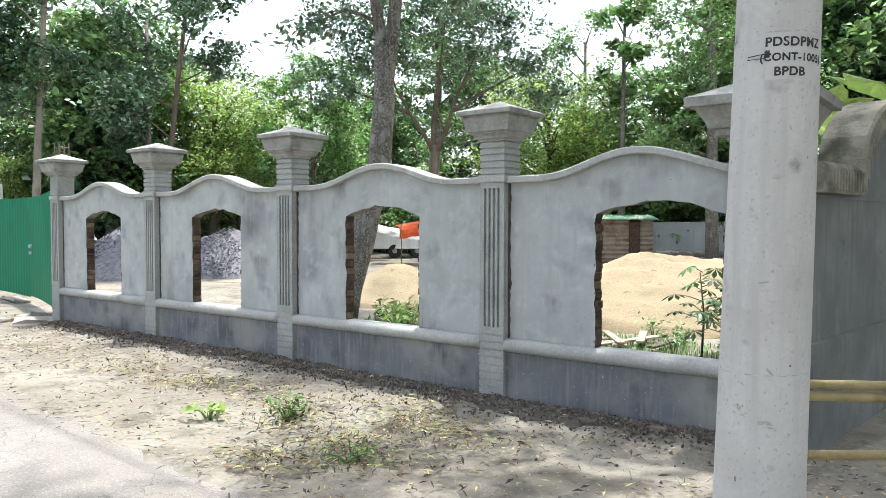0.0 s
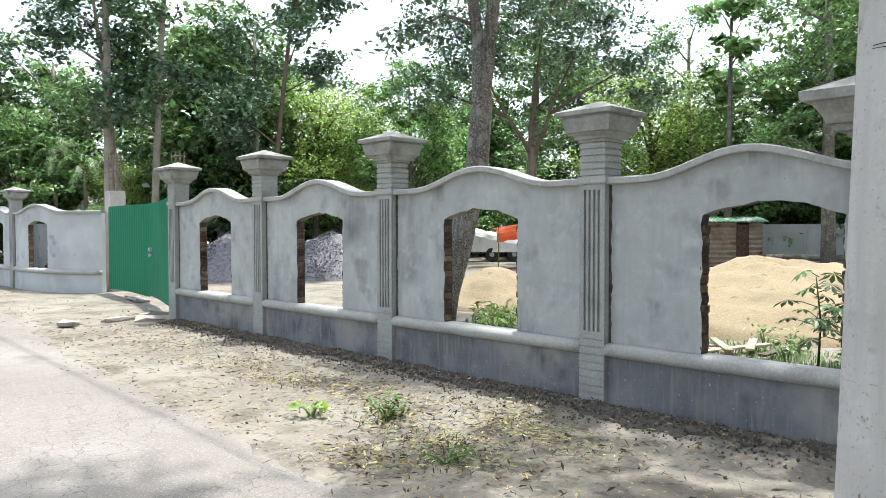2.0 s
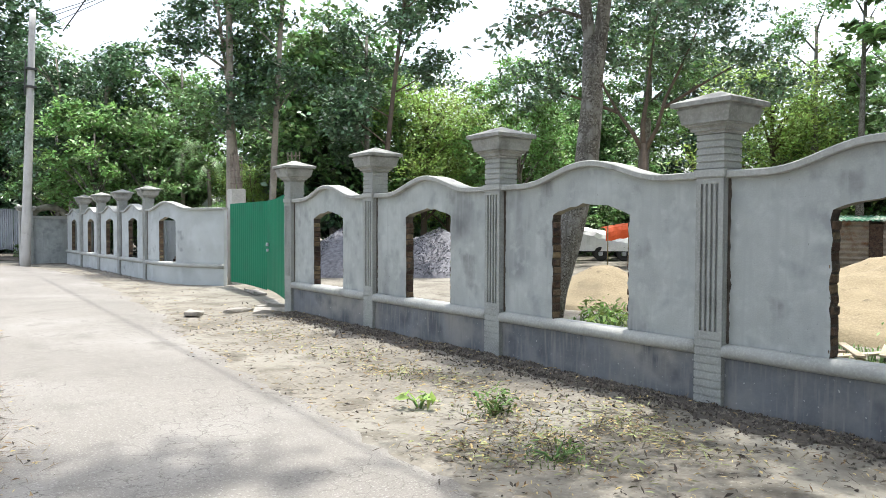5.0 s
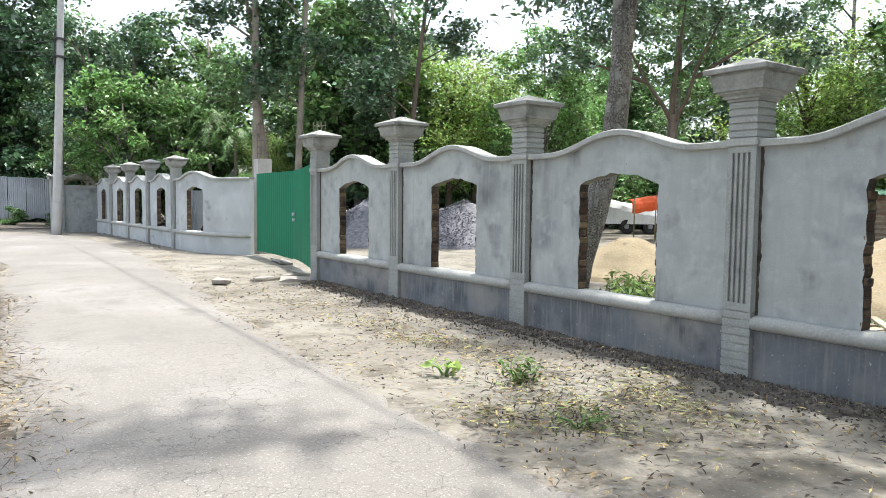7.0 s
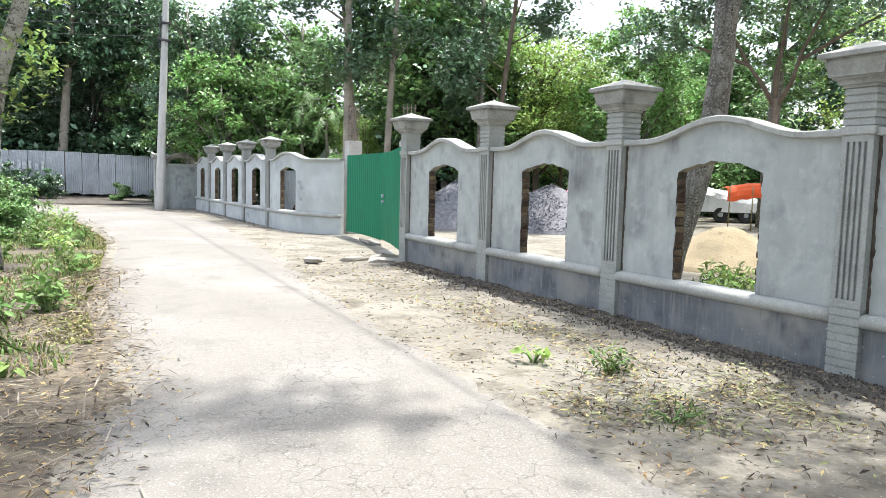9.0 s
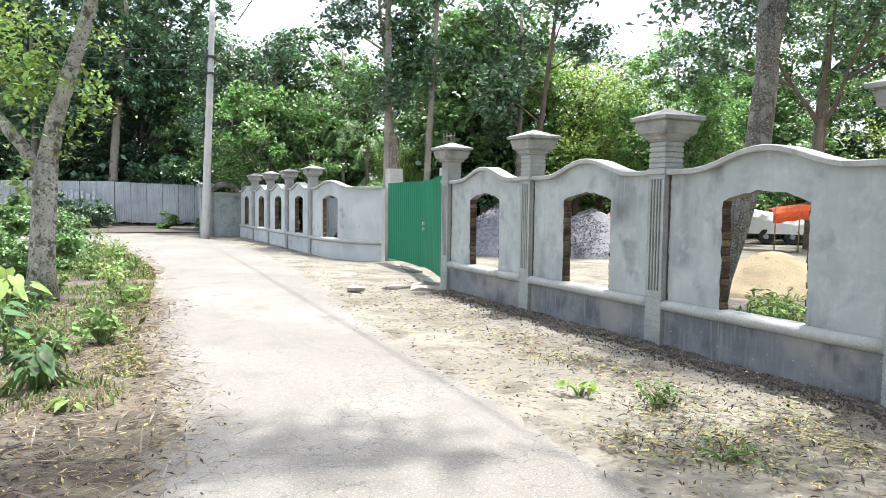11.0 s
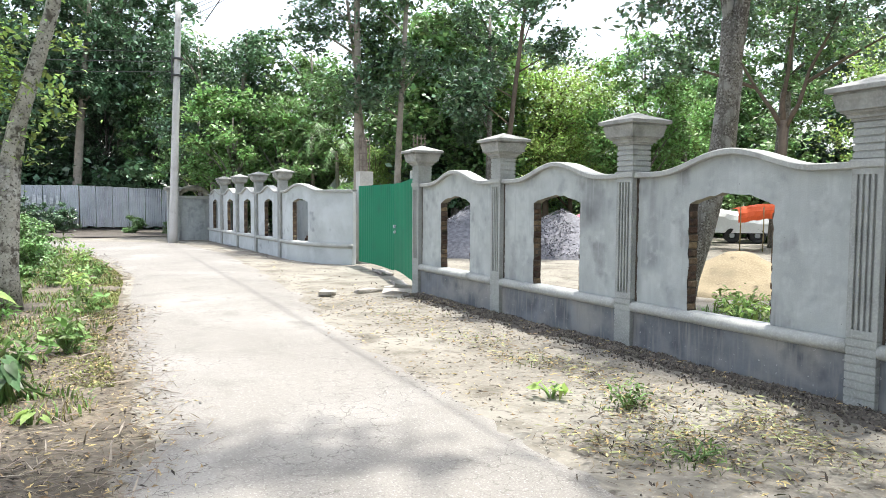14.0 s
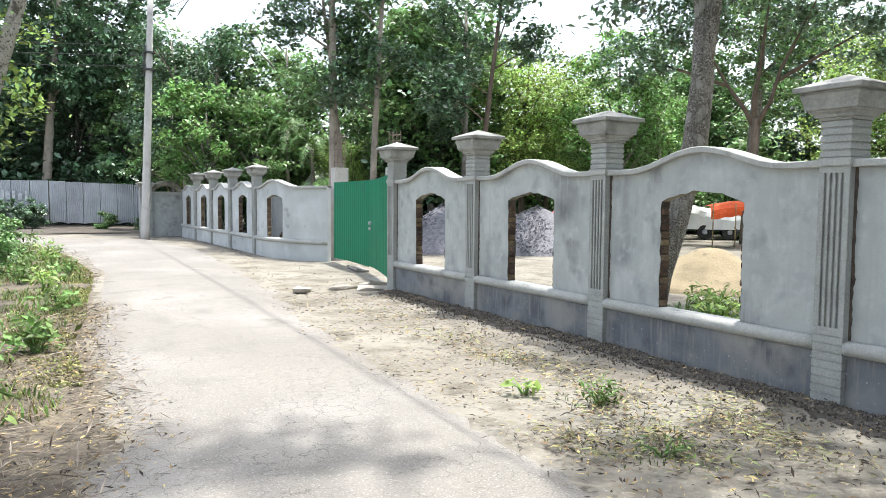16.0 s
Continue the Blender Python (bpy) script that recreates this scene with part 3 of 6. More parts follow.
BAY = "grey rendered wall bay with a rough brick-edged opening"
bay_between(5.762, 8.603, 0, 0, "plaster", BAY, 1)
bay_between(2.895, 5.762, 0, 0, "plaster", BAY, 2)
bay_between(0.0, 2.895, 0, 0, "plaster", BAY, 3)
wall_bay(lambda s, o: Vector((o, -2.62 + s)), 2.485, (0.555, 1.62), "plaster", BAY, 4)
for k in range(3):
    bay_between(NORTH[k], NORTH[k + 1], 0.12 - 0.075 * k, 0.045 - 0.075 * k, "plaster_light", "pale grey rendered wall bay with a brick-edged opening", 10 + k, 0.95)
bay_between(27.15, 30.2, -0.105, -0.15, "plaster_light", "pale grey rendered wall bay with a brick-edged opening", 14, 0.95)


def curved_bay():
    """The bay that swings back to the gate."""
    R, L = 6.0, 3.75
    x0, y0 = 0.12, NORTH[0] - PILLAR_HALF

    def path(s, o):
        a0 = 0.03
        bend = max(0.0, s - 0.5) / R
        x = x0 + a0 * s + R * (1 - math.cos(bend))
        y = y0 - min(s, 0.5) - R * math.sin(bend)
        return Vector((x + o * math.cos(bend), y + o * math.sin(bend)))
    wall_bay(lambda s, o: path(L - s, o), L, (L - 1.95, L - 1.0), "plaster_light", "pale rendered bay that curves back to the gate", 20, crown=(L - 1.45, 1.15))


curved_bay()

# ---- corner pillar and the side wall ----
def corner_pillar():
    top = thing("corner_pillar", "large grey cement corner pillar with a broad cap", "pillar", m=pose(0.03, -2.31, 0.07))
    part("shaft", coursed(0.17, -0.1, 2.14, 28), "pillar", top)
    bm = square_lathe(bmesh.new(), [(0.20, 2.14), (0.21, 2.18), (0.27, 2.185), (0.275, 2.23), (0.31, 2.235), (0.33, 2.29), (0.375, 2.36), (0.385, 2.385), (0.44, 2.39), (0.448, 2.455), (0.02, 2.63)])
    part("cap", bm, "cap", top, "broad stepped cap")
    return top


corner_pillar()


def side_wall():
    """The wall that runs from the corner away from the road, with a deep scrolled coping."""
    top = thing("side_wall", "grey rendered side wall with a weathered arched coping", "wall")
    x0, y0, L = -0.055, -2.63, 7.0
    d = Vector((0.991, -0.13))
    n = Vector((0.13, 0.991))

    def at(s, o, z):
        return (x0 + d.x * s + n.x * o, y0 + d.y * s + n.y * o, z)

    def crest(s):
        u = (s - 2.2) / 1.3
        return 2.05 + (0.68 * math.sqrt(max(0.0, 1 - u * u)) if abs(u) < 1 else 0.0)
    ss = [k * 0.1 for k in range(16)] + [1.5 + 0.1 * (k * 0.5 + 0.5) for k in range(60)] + [4.6 + 0.2 * k for k in range(1, 13)]
    v, f = [], []
    for s in ss:
        for o, z in ((0, -0.1), (0, 0.75), (-0.03, 0.76), (-0.03, 1.86), (-0.03, crest(s) - 0.05), (0.14, crest(s) - 0.05), (0.14, -0.1)):
            v.append(at(s, o + (0.0 if z > 0.755 else -0.06), z))
    k = 7
    for i in range(len(ss) - 1):
        for j in range(k):
            f.append((i * k + j, i * k + (j + 1) % k, (i + 1) * k + (j + 1) % k, (i + 1) * k + j))
    f += [tuple(range(7)), tuple(range(7 * len(ss) - 7, 7 * len(ss)))[::-1]]
    part("wall", mesh_of("wall", v, f, "old_render"), "old_render", top)
    v, f = [], []
    for i, s in enumerate(ss):
        u = (s - 2.2) / 1.3
        t = 0.2 if abs(u) < 1 else 0.22
        for o, z in ((-0.12, crest(s) - t), (-0.12, crest(s) - 0.03), (-0.10, crest(s)), (0.24, crest(s)), (0.26, crest(s) - t)):
            v.append(at(s, o, z))
    k = 5
    for i in range(len(ss) - 1):
        for j in range(k):
            f.append((i * k + j, i * k + (j + 1) % k, (i + 1) * k + (j + 1) % k, (i + 1) * k + j))
    f += [tuple(range(5)), tuple(range(5 * len(ss) - 5, 5 * len(ss)))[::-1]]
    part("coping", mesh_of("coping", v, f, "old_cement"), "old_cement", top, "weathered mossy coping with an arch")
    bm = bmesh.new()
    for z in (1.80,):
        v0 = [bm.verts.new(at(s, -0.04, zz)) for s, zz in ((0.0, z), (7, z), (7, z + 0.02), (0, z + 0.02))]
        v1 = [bm.verts.new(at(s, -0.02, zz)) for s, zz in ((0.0, z), (7, z), (7, z + 0.02), (0, z + 0.02))]
        bm.faces.new(v0)
        for a in range(4):
            bm.faces.new((v0[a], v1[a], v1[(a + 1) % 4], v0[(a + 1) % 4]))
    part("band", bm, "old_render", top)


    v, f = [], []
    s = 0.06
    while s < 3.4:
        z1 = crest(s) - 0.05
        o = len(v)
        for ss2, oo in ((s, -0.118), (s + 0.012, -0.138), (s + 0.04, -0.138), (s + 0.052, -0.118)):
            v += [at(ss2, oo, z1 - 0.145), at(ss2, oo, z1)]
        f += [(o + 2 * k, o + 2 * k + 2, o + 2 * k + 3, o + 2 * k + 1) for k in range(3)] + [(o, o + 1, o + 7, o + 6)]
        f += [(o, o + 6, o + 4, o + 2), (o + 1, o + 3, o + 5, o + 7)]
        s += 0.066
    part("ribbing", mesh_of("ribbing", v, f, "old_cement"), "old_cement", top, "upright ribs on the face of the coping")


side_wall()


# ---- utility poles ----
def pole_mesh(r0, r1, height, sides=40):
    v, f = tube([(0, 0, -0.3 + (height + 0.3) * k / 14) for k in range(15)], [r0 + (r1 - r0) * k / 14 for k in range(15)], sides)
    return mesh_of("shaft", v, f, "pole", True)


near = thing("utility_pole", "pale spun-concrete utility pole with black stencilled writing", "utility pole", "utility poles", m=pose(-2.50, -2.94, 0, 1.1, 0.9, 0))
part("shaft", pole_mesh(0.188, 0.095, 10.0), "pole", near)


def stencil(text, size, turn, z):
    """Lettering bent round the near pole."""
    cu = bpy.data.curves.new("stencil", "FONT")
    cu.body, cu.size, cu.align_x, cu.align_y, cu.space_character = text, size, "CENTER", "CENTER", 1.08
    cu.offset = 0.0015
    tmp = bpy.data.objects.new("stencil", cu)
    scene.collection.objects.link(tmp)
    me = bpy.data.meshes.new_from_object(tmp.evaluated_get(bpy.context.evaluated_depsgraph_get()))
    bpy.data.objects.remove(tmp)
    bm = bmesh.new()
    bm.from_mesh(me)
    bmesh.ops.triangulate(bm, faces=bm.faces)
    for vtx in bm.verts:
        zz = z + vtx.co.y
        r = 0.188 - (0.188 - 0.095) * (zz + 0.3) / 10.3 + 0.0025
        a = turn + vtx.co.x / r
        vtx.co = Vector((r * math.cos(a), r * math.sin(a), zz))
    me2 = bpy.data.meshes.new("stencil")
    bm.to_mesh(me2)
    bm.free()
    me2.materials.append(M["ink"])
    return me2


FACE = math.atan2(-3.77 + 2.94, -5.74 + 2.50)
for text, size, off, z in (("PDSDPMZ", 0.050, 0.42, 2.322), ("(CONT-1005)", 0.042, 0.40, 2.262), ("BPDB", 0.048, 0.30, 2.205)):
    part("lettering", stencil(text, size, FACE + off, z), "ink", near, "black stencilled lettering")



def wrapped(turn0, turn1, z0, z1, lift, steps=10, slant=0.0):
    """A thin patch that lies on the near pole's skin."""
    v, f = [], []
    for i in range(steps + 1):
        a = FACE + turn0 + (turn1 - turn0) * i / steps
        for z in (z0, z1):
            zz = z + slant * i / steps
            r = 0.188 - (0.188 - 0.095) * (zz + 0.3) / 10.3 + lift
            v.append((r * math.cos(a), r * math.sin(a), zz))
    f = [(2 * i, 2 * i + 2, 2 * i + 3, 2 * i + 1) for i in range(steps)]
    return v, f


part("stencil_patch", mesh_of("stencil_patch", *wrapped(-0.25, 1.1, 2.175, 2.36, 0.0012, 16), "pale_patch"), "pale_patch", near, "paler painted patch under the lettering")
for t0, t1, z0, h, sl, mt in ((-0.3, 1.2, 2.362, 0.003, 0.004, "scuff"), (-0.28, -0.16, 2.262, 0.03, 0.0, "ink"), (-0.70, -0.26, 2.272, 0.004, 0.004, "ink"), (-0.72, -0.28, 2.262, 0.003, -0.003, "ink"), (-1.2, 1.2, 0.985, 0.004, 0.02, "scuff"), (-0.1, 0.25, 0.80, 0.016, 0.0, "scuff"), (0.1, 0.3, 0.79, 0.005, -0.004, "scuff"), (-0.7, -0.3, 0.83, 0.010, -0.01, "scuff"), (0.05, 0.22, 1.02, 0.012, -0.03, "scuff"), (0.55, 0.65, 1.42, 0.003, 0.0, "scuff"), (0.0, 0.2, 1.78, 0.02, 0.0, "scuff"), (0.3, 0.33, 0.70, 0.012, 0.0, "scuff"), (-0.45, -0.38, 0.42, 0.03, 0.01, "scuff"), (-0.55, -0.5, 0.55, 0.02, 0.0, "rod"), (-0.2, 0.02, 1.36, 0.008, 0.01, "scuff")):
    part("scuff_mark", mesh_of("scuff_mark", *wrapped(t0, t1, z0, z0 + h, 0.0018, 12, sl), mt), mt, near)

far = thing("utility_pole", "tall pale concrete utility pole at the road bend", "utility pole", "utility poles", m=pose(-1.93, 28.6, 0, -2.6, 2.5, 0))
part("shaft", pole_mesh(0.185, 0.115, 10.0, 20), "pole", far)
bm = bmesh.new()
for z in (6.9, 7.6):
    box(bm, -0.2, 0.2, -0.2, 0.2, z, z + 0.08, 0.01)
box(bm, -0.22, -0.17, -0.06, 0.06, 6.6, 8.0, 0.01)
part("bracket", bm, "dark_metal", far)
wires = thing("overhead_wires", "thin black overhead wires between the poles and trees", "wires")
for k, (a, b, sag) in enumerate((((-1.65, -6.0, 9.3), (-0.45, 29.0, 9.3), 0.25), ((-1.6, 28.9, 7.9), (-40, 36, 8.2), 0.5), ((-1.6, 28.9, 7.5), (-40, 36, 7.7), 0.5), ((-1.6, 28.9, 7.1), (-40, 36, 7.2), 0.6), ((-1.4, 29, 9.7), (14, -12, 14.0), 1.0), ((-1.4, 29, 9.5), (12, -12, 14.0), 1.0), ((-1.4, 29, 9.2), (10, -12, 14.0), 1.0))):
    pts = [Vector(a).lerp(Vector(b), t / 16) - Vector((0, 0, sag * 4 * (t / 16) * (1 - t / 16))) for t in range(17)]
    v, f = tube(pts, [0.022 if k == 0 else 0.012] * 17, 5)
    part("wire", mesh_of("wire", v, f, "wire"), "wire", wires)


# ---- gate ----
def gate():
    top = thing("sheet_gate", "green painted corrugated sheet gate, closed, two leaves", "gate")
    pts = [Vector((1.15, 14.95)), Vector((0.97, 12.15)), Vector((0.06, 8.80))]
    for n, (a, b) in enumerate(zip(pts, pts[1:])):
        d = (b - a)
        L = d.length
        d.normalize()
        nn = Vector((-d.y, d.x))
        k = 90
        v, f = [], []
        for i in range(k + 1):
            s = L * i / k
            o = 0.004 * math.sin(i * math.pi / 2.5)
            p = a + d * s + nn * o
            zb = 0.10 + 0.02 * n + 0.02 * math.sin(s * 1.3)
            zt = 2.13 + (0.12 * max(0, s / L - 0.35) if n == 1 else 0.0)
            for off in (0, 0.006):
                v += [(p.x + nn.x * off, p.y + nn.y * off, zb), (p.x + nn.x * off, p.y + nn.y * off, zt)]
        for i in range(k):
            q, r = i * 4, i * 4 + 4
            f += [(q, r, r + 1, q + 1), (q + 2, q + 3, r + 3, r + 2), (q + 1, r + 1, r + 3, q + 3), (q, q + 2, r + 2, r)]
        leaf = part("leaf", mesh_of("leaf", v, f, "green"), "green", top, "green sheet leaf")
        if n == 1:
            bm = bmesh.new()
            p = a + d * 0.35 - nn * 0.03
            box(bm, p.x - 0.03, p.x + 0.03, p.y - 0.04, p.y + 0.04, 1.10, 1.18, 0.01)
            box(bm, p.x - 0.03, p.x + 0.03, p.y - 0.03, p.y + 0.03, 0.98, 1.05, 0.01)
            part("latch", bm, "white_paint", leaf, "pale latch with a padlock")


gate()


def rebar_post(m, label):
    top = thing("concrete_post", label, "post", "unfinished gate posts", m=m)
    part("shaft", boxes((-0.19, 0.19, -0.19, 0.19, -0.1, 2.55), bevel=0.015), "post", top)
    for sx in (-0.11, 0.0, 0.11):
        for sy in (-0.11, 0.11):
            v, f = tube([(sx, sy, 2.5), (sx * 1.02, sy, 3.0), (sx * 1.05, sy, 3.5 + 0.05 * sx)], [0.011] * 3, 6)
            part("rebar", mesh_of("rebar", v, f, "rod"), "rod", top)
    for z in (2.7, 2.88, 3.06, 3.24, 3.4):
        v, f = tube([(-0.125, -0.125, z), (0.125, -0.125, z), (0.125, 0.125, z), (-0.125, 0.125, z), (-0.125, -0.125, z)], [0.008] * 5, 5)
        part("stirrup", mesh_of("stirrup", v, f, "rod"), "rod", top)


rebar_post(pose(1.55, 15.55, 0), "pale cement post with bare steel rods on top, by the gate")
rebar_post(pose(2.55, 14.1, 0), "pale cement post with bare steel rods on top, behind the gate")


# ---- tin fence and end wall ----
def corrugated(name, a, b, z0, z1, mat, parent, wave=0.075, amp=0.012, jag=0.0, seed=0):
    """A sheet of corrugated iron from a to b, upright flutes."""
    a, b = Vector(a), Vector(b)
    d = b - a
    L = d.length
    d.normalize()
    nn = Vector((-d.y, d.x))
    k = int(L / wave * 4)
    v, f = [], []
    for i in range(k + 1):
        s = L * i / k
        p = a + d * s + nn * amp * math.sin(i * math.pi / 2)
        j = jag * noise.noise(Vector((s * 1.5, seed, 0)))
        for off in (0, 0.004):
            v += [(p.x + nn.x * off, p.y + nn.y * off, z0 + j), (p.x + nn.x * off, p.y + nn.y * off, z1)]
    for i in range(k):
        q, r = i * 4, i * 4 + 4
        f += [(q, r, r + 1, q + 1), (q + 2, q + 3, r + 3, r + 2), (q + 1, r + 1, r + 3, q + 3), (q, q + 2, r + 2, r)]
    return part(name, mesh_of(name, v, f, mat), mat, parent)


fence = thing("tin_fence", "grey corrugated iron fence with faded white lettering", "fence")
FA, FB, FC = Vector((-0.4, 38.7)), Vector((-5.2, 41.15)), Vector((-14.0, 45.6))
for k in range(6):
    corrugated("sheet", FA.lerp(FB, k / 6), FA.lerp(FB, (k + 1) / 6 - 0.004), 0.28, 2.36 + 0.035 * k, "tin", fence, 0.1, 0.018, 0.12, k)
for k in range(10):
    corrugated("sheet", FB.lerp(FC, k / 10) + Vector((-0.03, 0.05)), FB.lerp(FC, (k + 1) / 10 - 0.004) + Vector((-0.03, 0.05)), 0.28, 2.56, "tin", fence, 0.1, 0.018, 0.1, k + 9)
dirn = (FC - FB).normalized()
bm = bmesh.new()
prng = random.Random(3)
s = 1.1
while s < 4.2:
    w = prng.uniform(0.10, 0.26)
    h = prng.uniform(0.35, 0.6)
    c = FB + dirn * s + Vector((dirn.y, -dirn.x)) * (-0.045)
    c = FB + dirn * (s + w / 2) + Vector((0.46, 0.89)) * -0.065
    mm = Matrix.LocRotScale((c.x, c.y, 1.75 + prng.uniform(-0.05, 0.05)), Euler((0, 0, math.atan2(dirn.y, dirn.x))), (w, 0.006, h))
    bmesh.ops.create_cube(bm, size=1.0, matrix=mm)
    s += w + prng.uniform(0.05, 0.2)
part("faded_bars", bm, "white_paint", fence, "faded white painted marks")


def end_wall():
    top = thing("end_wall", "grey cement end wall with recessed panels and a pillar", "wall")
    a, b = Vector((-0.35, 30.75)), Vector((-1.05, 30.9))
    bm = bmesh.new()
    box(bm, -1.55, 0.9, 30.75, 30.95, -0.1, 1.82, 0.01)
    part("wall", bm, "plaster", top)
    bm = bmesh.new()
    for x0, x1 in ((-1.0, -0.25),):
        for d in ((x0, x1, 1.28, 1.33), (x0, x1, 0.52, 0.57), (x0, x0 + 0.05, 0.57, 1.28), (x1 - 0.05, x1, 0.57, 1.28)):
            box(bm, d[0], d[1], 30.725, 30.76, d[2], d[3], 0.006)
    part("panel_frame", bm, "plaster", top)
    bm = bmesh.new()
    box(bm, -1.5, 0.9, 30.68, 31.0, 1.82, 1.95, 0.02)
    part("coping", bm, "coping", top)
    v, f = tube([(-0.75 + 0.62 * math.cos(math.pi * (1 - k / 16)), 30.84, 1.9 + 0.42 * math.sin(math.pi * k / 16)) for k in range(17)], [0.13] * 17, 8)
    part("arch", mesh_of("arch", v, f, "old_cement", True), "old_cement", top, "weathered arched coping")
    part("pillar", coursed(0.24, -0.1, 2.15, 14), "pillar", top, m=pose(-1.62, 30.85, 0))
    part("cap", square_lathe(bmesh.new(), [(0.25, 2.15), (0.30, 2.17), (0.33, 2.26), (0.36, 2.27), (0.36, 2.32), (0.02, 2.42)]), "cap", top, m=pose(-1.62, 30.85, 0))


end_wall()

# ---- trees ----
def limbs_of(rng, start, n, reach, rise, r):
    out = []
    for k in range(n):
        a = rng.uniform(0, 2 * math.pi)
        p0 = Vector(start(k / max(1, n - 1)))
        e = p0 + Vector((math.cos(a) * reach, math.sin(a) * reach, rise)) * rng.uniform(0.6, 1.1)
        m = p0.lerp(e, 0.5) + Vector((0, 0, -0.1 * reach + rng.uniform(0, 0.3)))
        out.append(([p0, m, e], [r, r * 0.6, r * 0.2]))
    return out


def generic_tree(name, label, height, clear, radius, n, leaf, mat, bark, seed, r=0.18, group="trees behind the wall", spread=0.26, dense=8):
    rng = random.Random(seed)
    bend = Vector((rng.uniform(-0.6, 0.6), rng.uniform(-0.6, 0.6), 0))
    tp = [Vector((0, 0, -0.1)) + bend * (k / 6) ** 2 + Vector((0, 0, height * 0.92 * k / 6)) for k in range(7)]
    tr = [r * (1.25 if k == 0 else 1 - 0.13 * k) for k in range(7)]
    blobs = []
    for k in range(dense):
        z = clear + (height - clear) * (0.12 + 0.8 * (k + 0.5) / dense)
        w = radius * (0.55 + 0.45 * math.sin(math.pi * (0.15 + 0.75 * (k + 0.5) / dense)))
        a = rng.uniform(0, 6.28)
        off = w * rng.uniform(0.35, 0.75)
        sz = w * rng.uniform(0.5, 0.75)
        blobs.append(((math.cos(a) * off + bend.x, math.sin(a) * off + bend.y, z), (sz, sz, sz * 0.75)))
    limbs = [([tp[min(5, 1 + int(5 * (b[0][2] / height)))] - Vector((0, 0, 0.5)), (Vector(b[0]) + tp[min(5, 1 + int(5 * (b[0][2] / height)))]) / 2, Vector(b[0])], [r * 0.4, r * 0.25, r * 0.08]) for b in blobs]
    return tree(name, label, (tp, tr), limbs, blobs, n, leaf, mat, bark, seed, group, spread)


KINDS = {
    "dark": generic_tree("tree", "tall tree with dark green glossy leaves", 12.0, 3.0, 3.2, 15000, 0.245, "leaf_dark", "bark", 11, dense=13),
    "mid": generic_tree("tree", "dense green broadleaf tree", 9.0, 1.2, 3.2, 15500, 0.235, "leaf_mid", "bark", 12, dense=14),
    "bright": generic_tree("tree", "dense bright green tree with fine leaves", 9.5, 2.0, 3.6, 17000, 0.20, "leaf_bright", "bark", 13, dense=15),
    "yellow": generic_tree("tree", "feathery yellow-green tree with fine leaves", 8.2, 2.2, 2.8, 15000, 0.155, "leaf_yellow", "bark_red", 14, dense=12, spread=0.36),
    "slim": generic_tree("tree", "slender tall tree with open dark foliage", 13.0, 4.5, 2.4, 11000, 0.24, "leaf_dark", "bark_pale", 15, dense=11),
    "bush": generic_tree("bush", "dense green shrub in the undergrowth", 3.4, 0.0, 2.0, 4600, 0.27, "leaf_mid", "bark", 16, r=0.05, dense=8, group="undergrowth"),
    "bush_dark": generic_tree("bush", "dark green shrub in the shade", 3.6, 0.0, 2.0, 4600, 0.30, "leaf_dark", "bark", 17, r=0.05, dense=8, group="undergrowth"),
    # unseen kind, planted only to hold off sky light
    "sky_block": generic_tree("tree", "tall unseen tree behind the camera, added to block sky light", 12.0, 2.5, 3.4, 4200, 0.42, "leaf_mid", "bark", 18, dense=11, group="trees across the road"),
}
placed = set()


def plant(kind, x, y, h=None, turn=0.0):
    ob = KINDS[kind]
    base = {"dark": 12.0, "mid": 9.0, "bright": 9.5, "yellow": 8.2, "slim": 13.0, "bush": 3.4, "bush_dark": 3.6, "sky_block": 12.0}[kind]
    k = (h or base) / base
    m = pose(x, y, -0.05, 0, 0, turn) @ Matrix.Diagonal((k, k, k, 1))
    if kind not in placed:
        placed.add(kind)
        ob.matrix_basis = m
        return ob
    return copy_thing(ob, m)


for x, y, h, turn in [(-8.9, 56.5, 13, 120), (-2.5, 53.2, 12, 52), (30.8, 21.6, 12.0, 54), (30.8, 2.6, 12.5, 99), (30.8, -1.2, 12.5, 158), (-11.9, 60.4, 13, 148), (12.8, 38.4, 9, 44), (-5.6, 63.9, 15, 310), (-2.6, 48.4, 17, 15), (-9.4, 46.2, 16, 70)]:
    plant("dark", x, y, h, turn)
for x, y, h, turn in [(-7.5, 58.1, 12, 155), (0.0, 55.3, 9.5, 202), (2.2, 47.4, 8.6, 245), (5.0, 31.2, 7.4, 10), (10.2, 29.6, 8, 281), (9.7, 25.4, 8.0, 148), (11.3, 25.6, 8.5, 30), (26.7, 26.6, 6.6, 141), (28.7, 25.6, 8.2, 88), (33.3, 14.5, 7.0, 13), (30.8, 10.2, 8.0, 328), (30.8, 5.8, 10.5, 139), (30.8, 0.8, 10.8, 84), (-14.6, 59.5, 12, 321), (1.9, 57.7, 11, 172)]:
    plant("mid", x, y, h, turn)
for x, y, h, turn in [(1.42, 31.6, 10.4, 79), (0.5, 33.0, 12.5, 200)]:
    plant("slim", x, y, h, turn)
for x, y, h, turn in [(3.3, 35.5, 6.0, 46), (5.3, 36.7, 7, 34), (7.0, 32.4, 7.6, 205), (15.9, 20.2, 9.2, 266), (24.5, 27.7, 8, 184), (30.8, 15.2, 7.4, 109), (30.8, 8.3, 10.6, 133), (10.2, 37.5, 8.5, 190)]:
    plant("bright", x, y, h, turn)
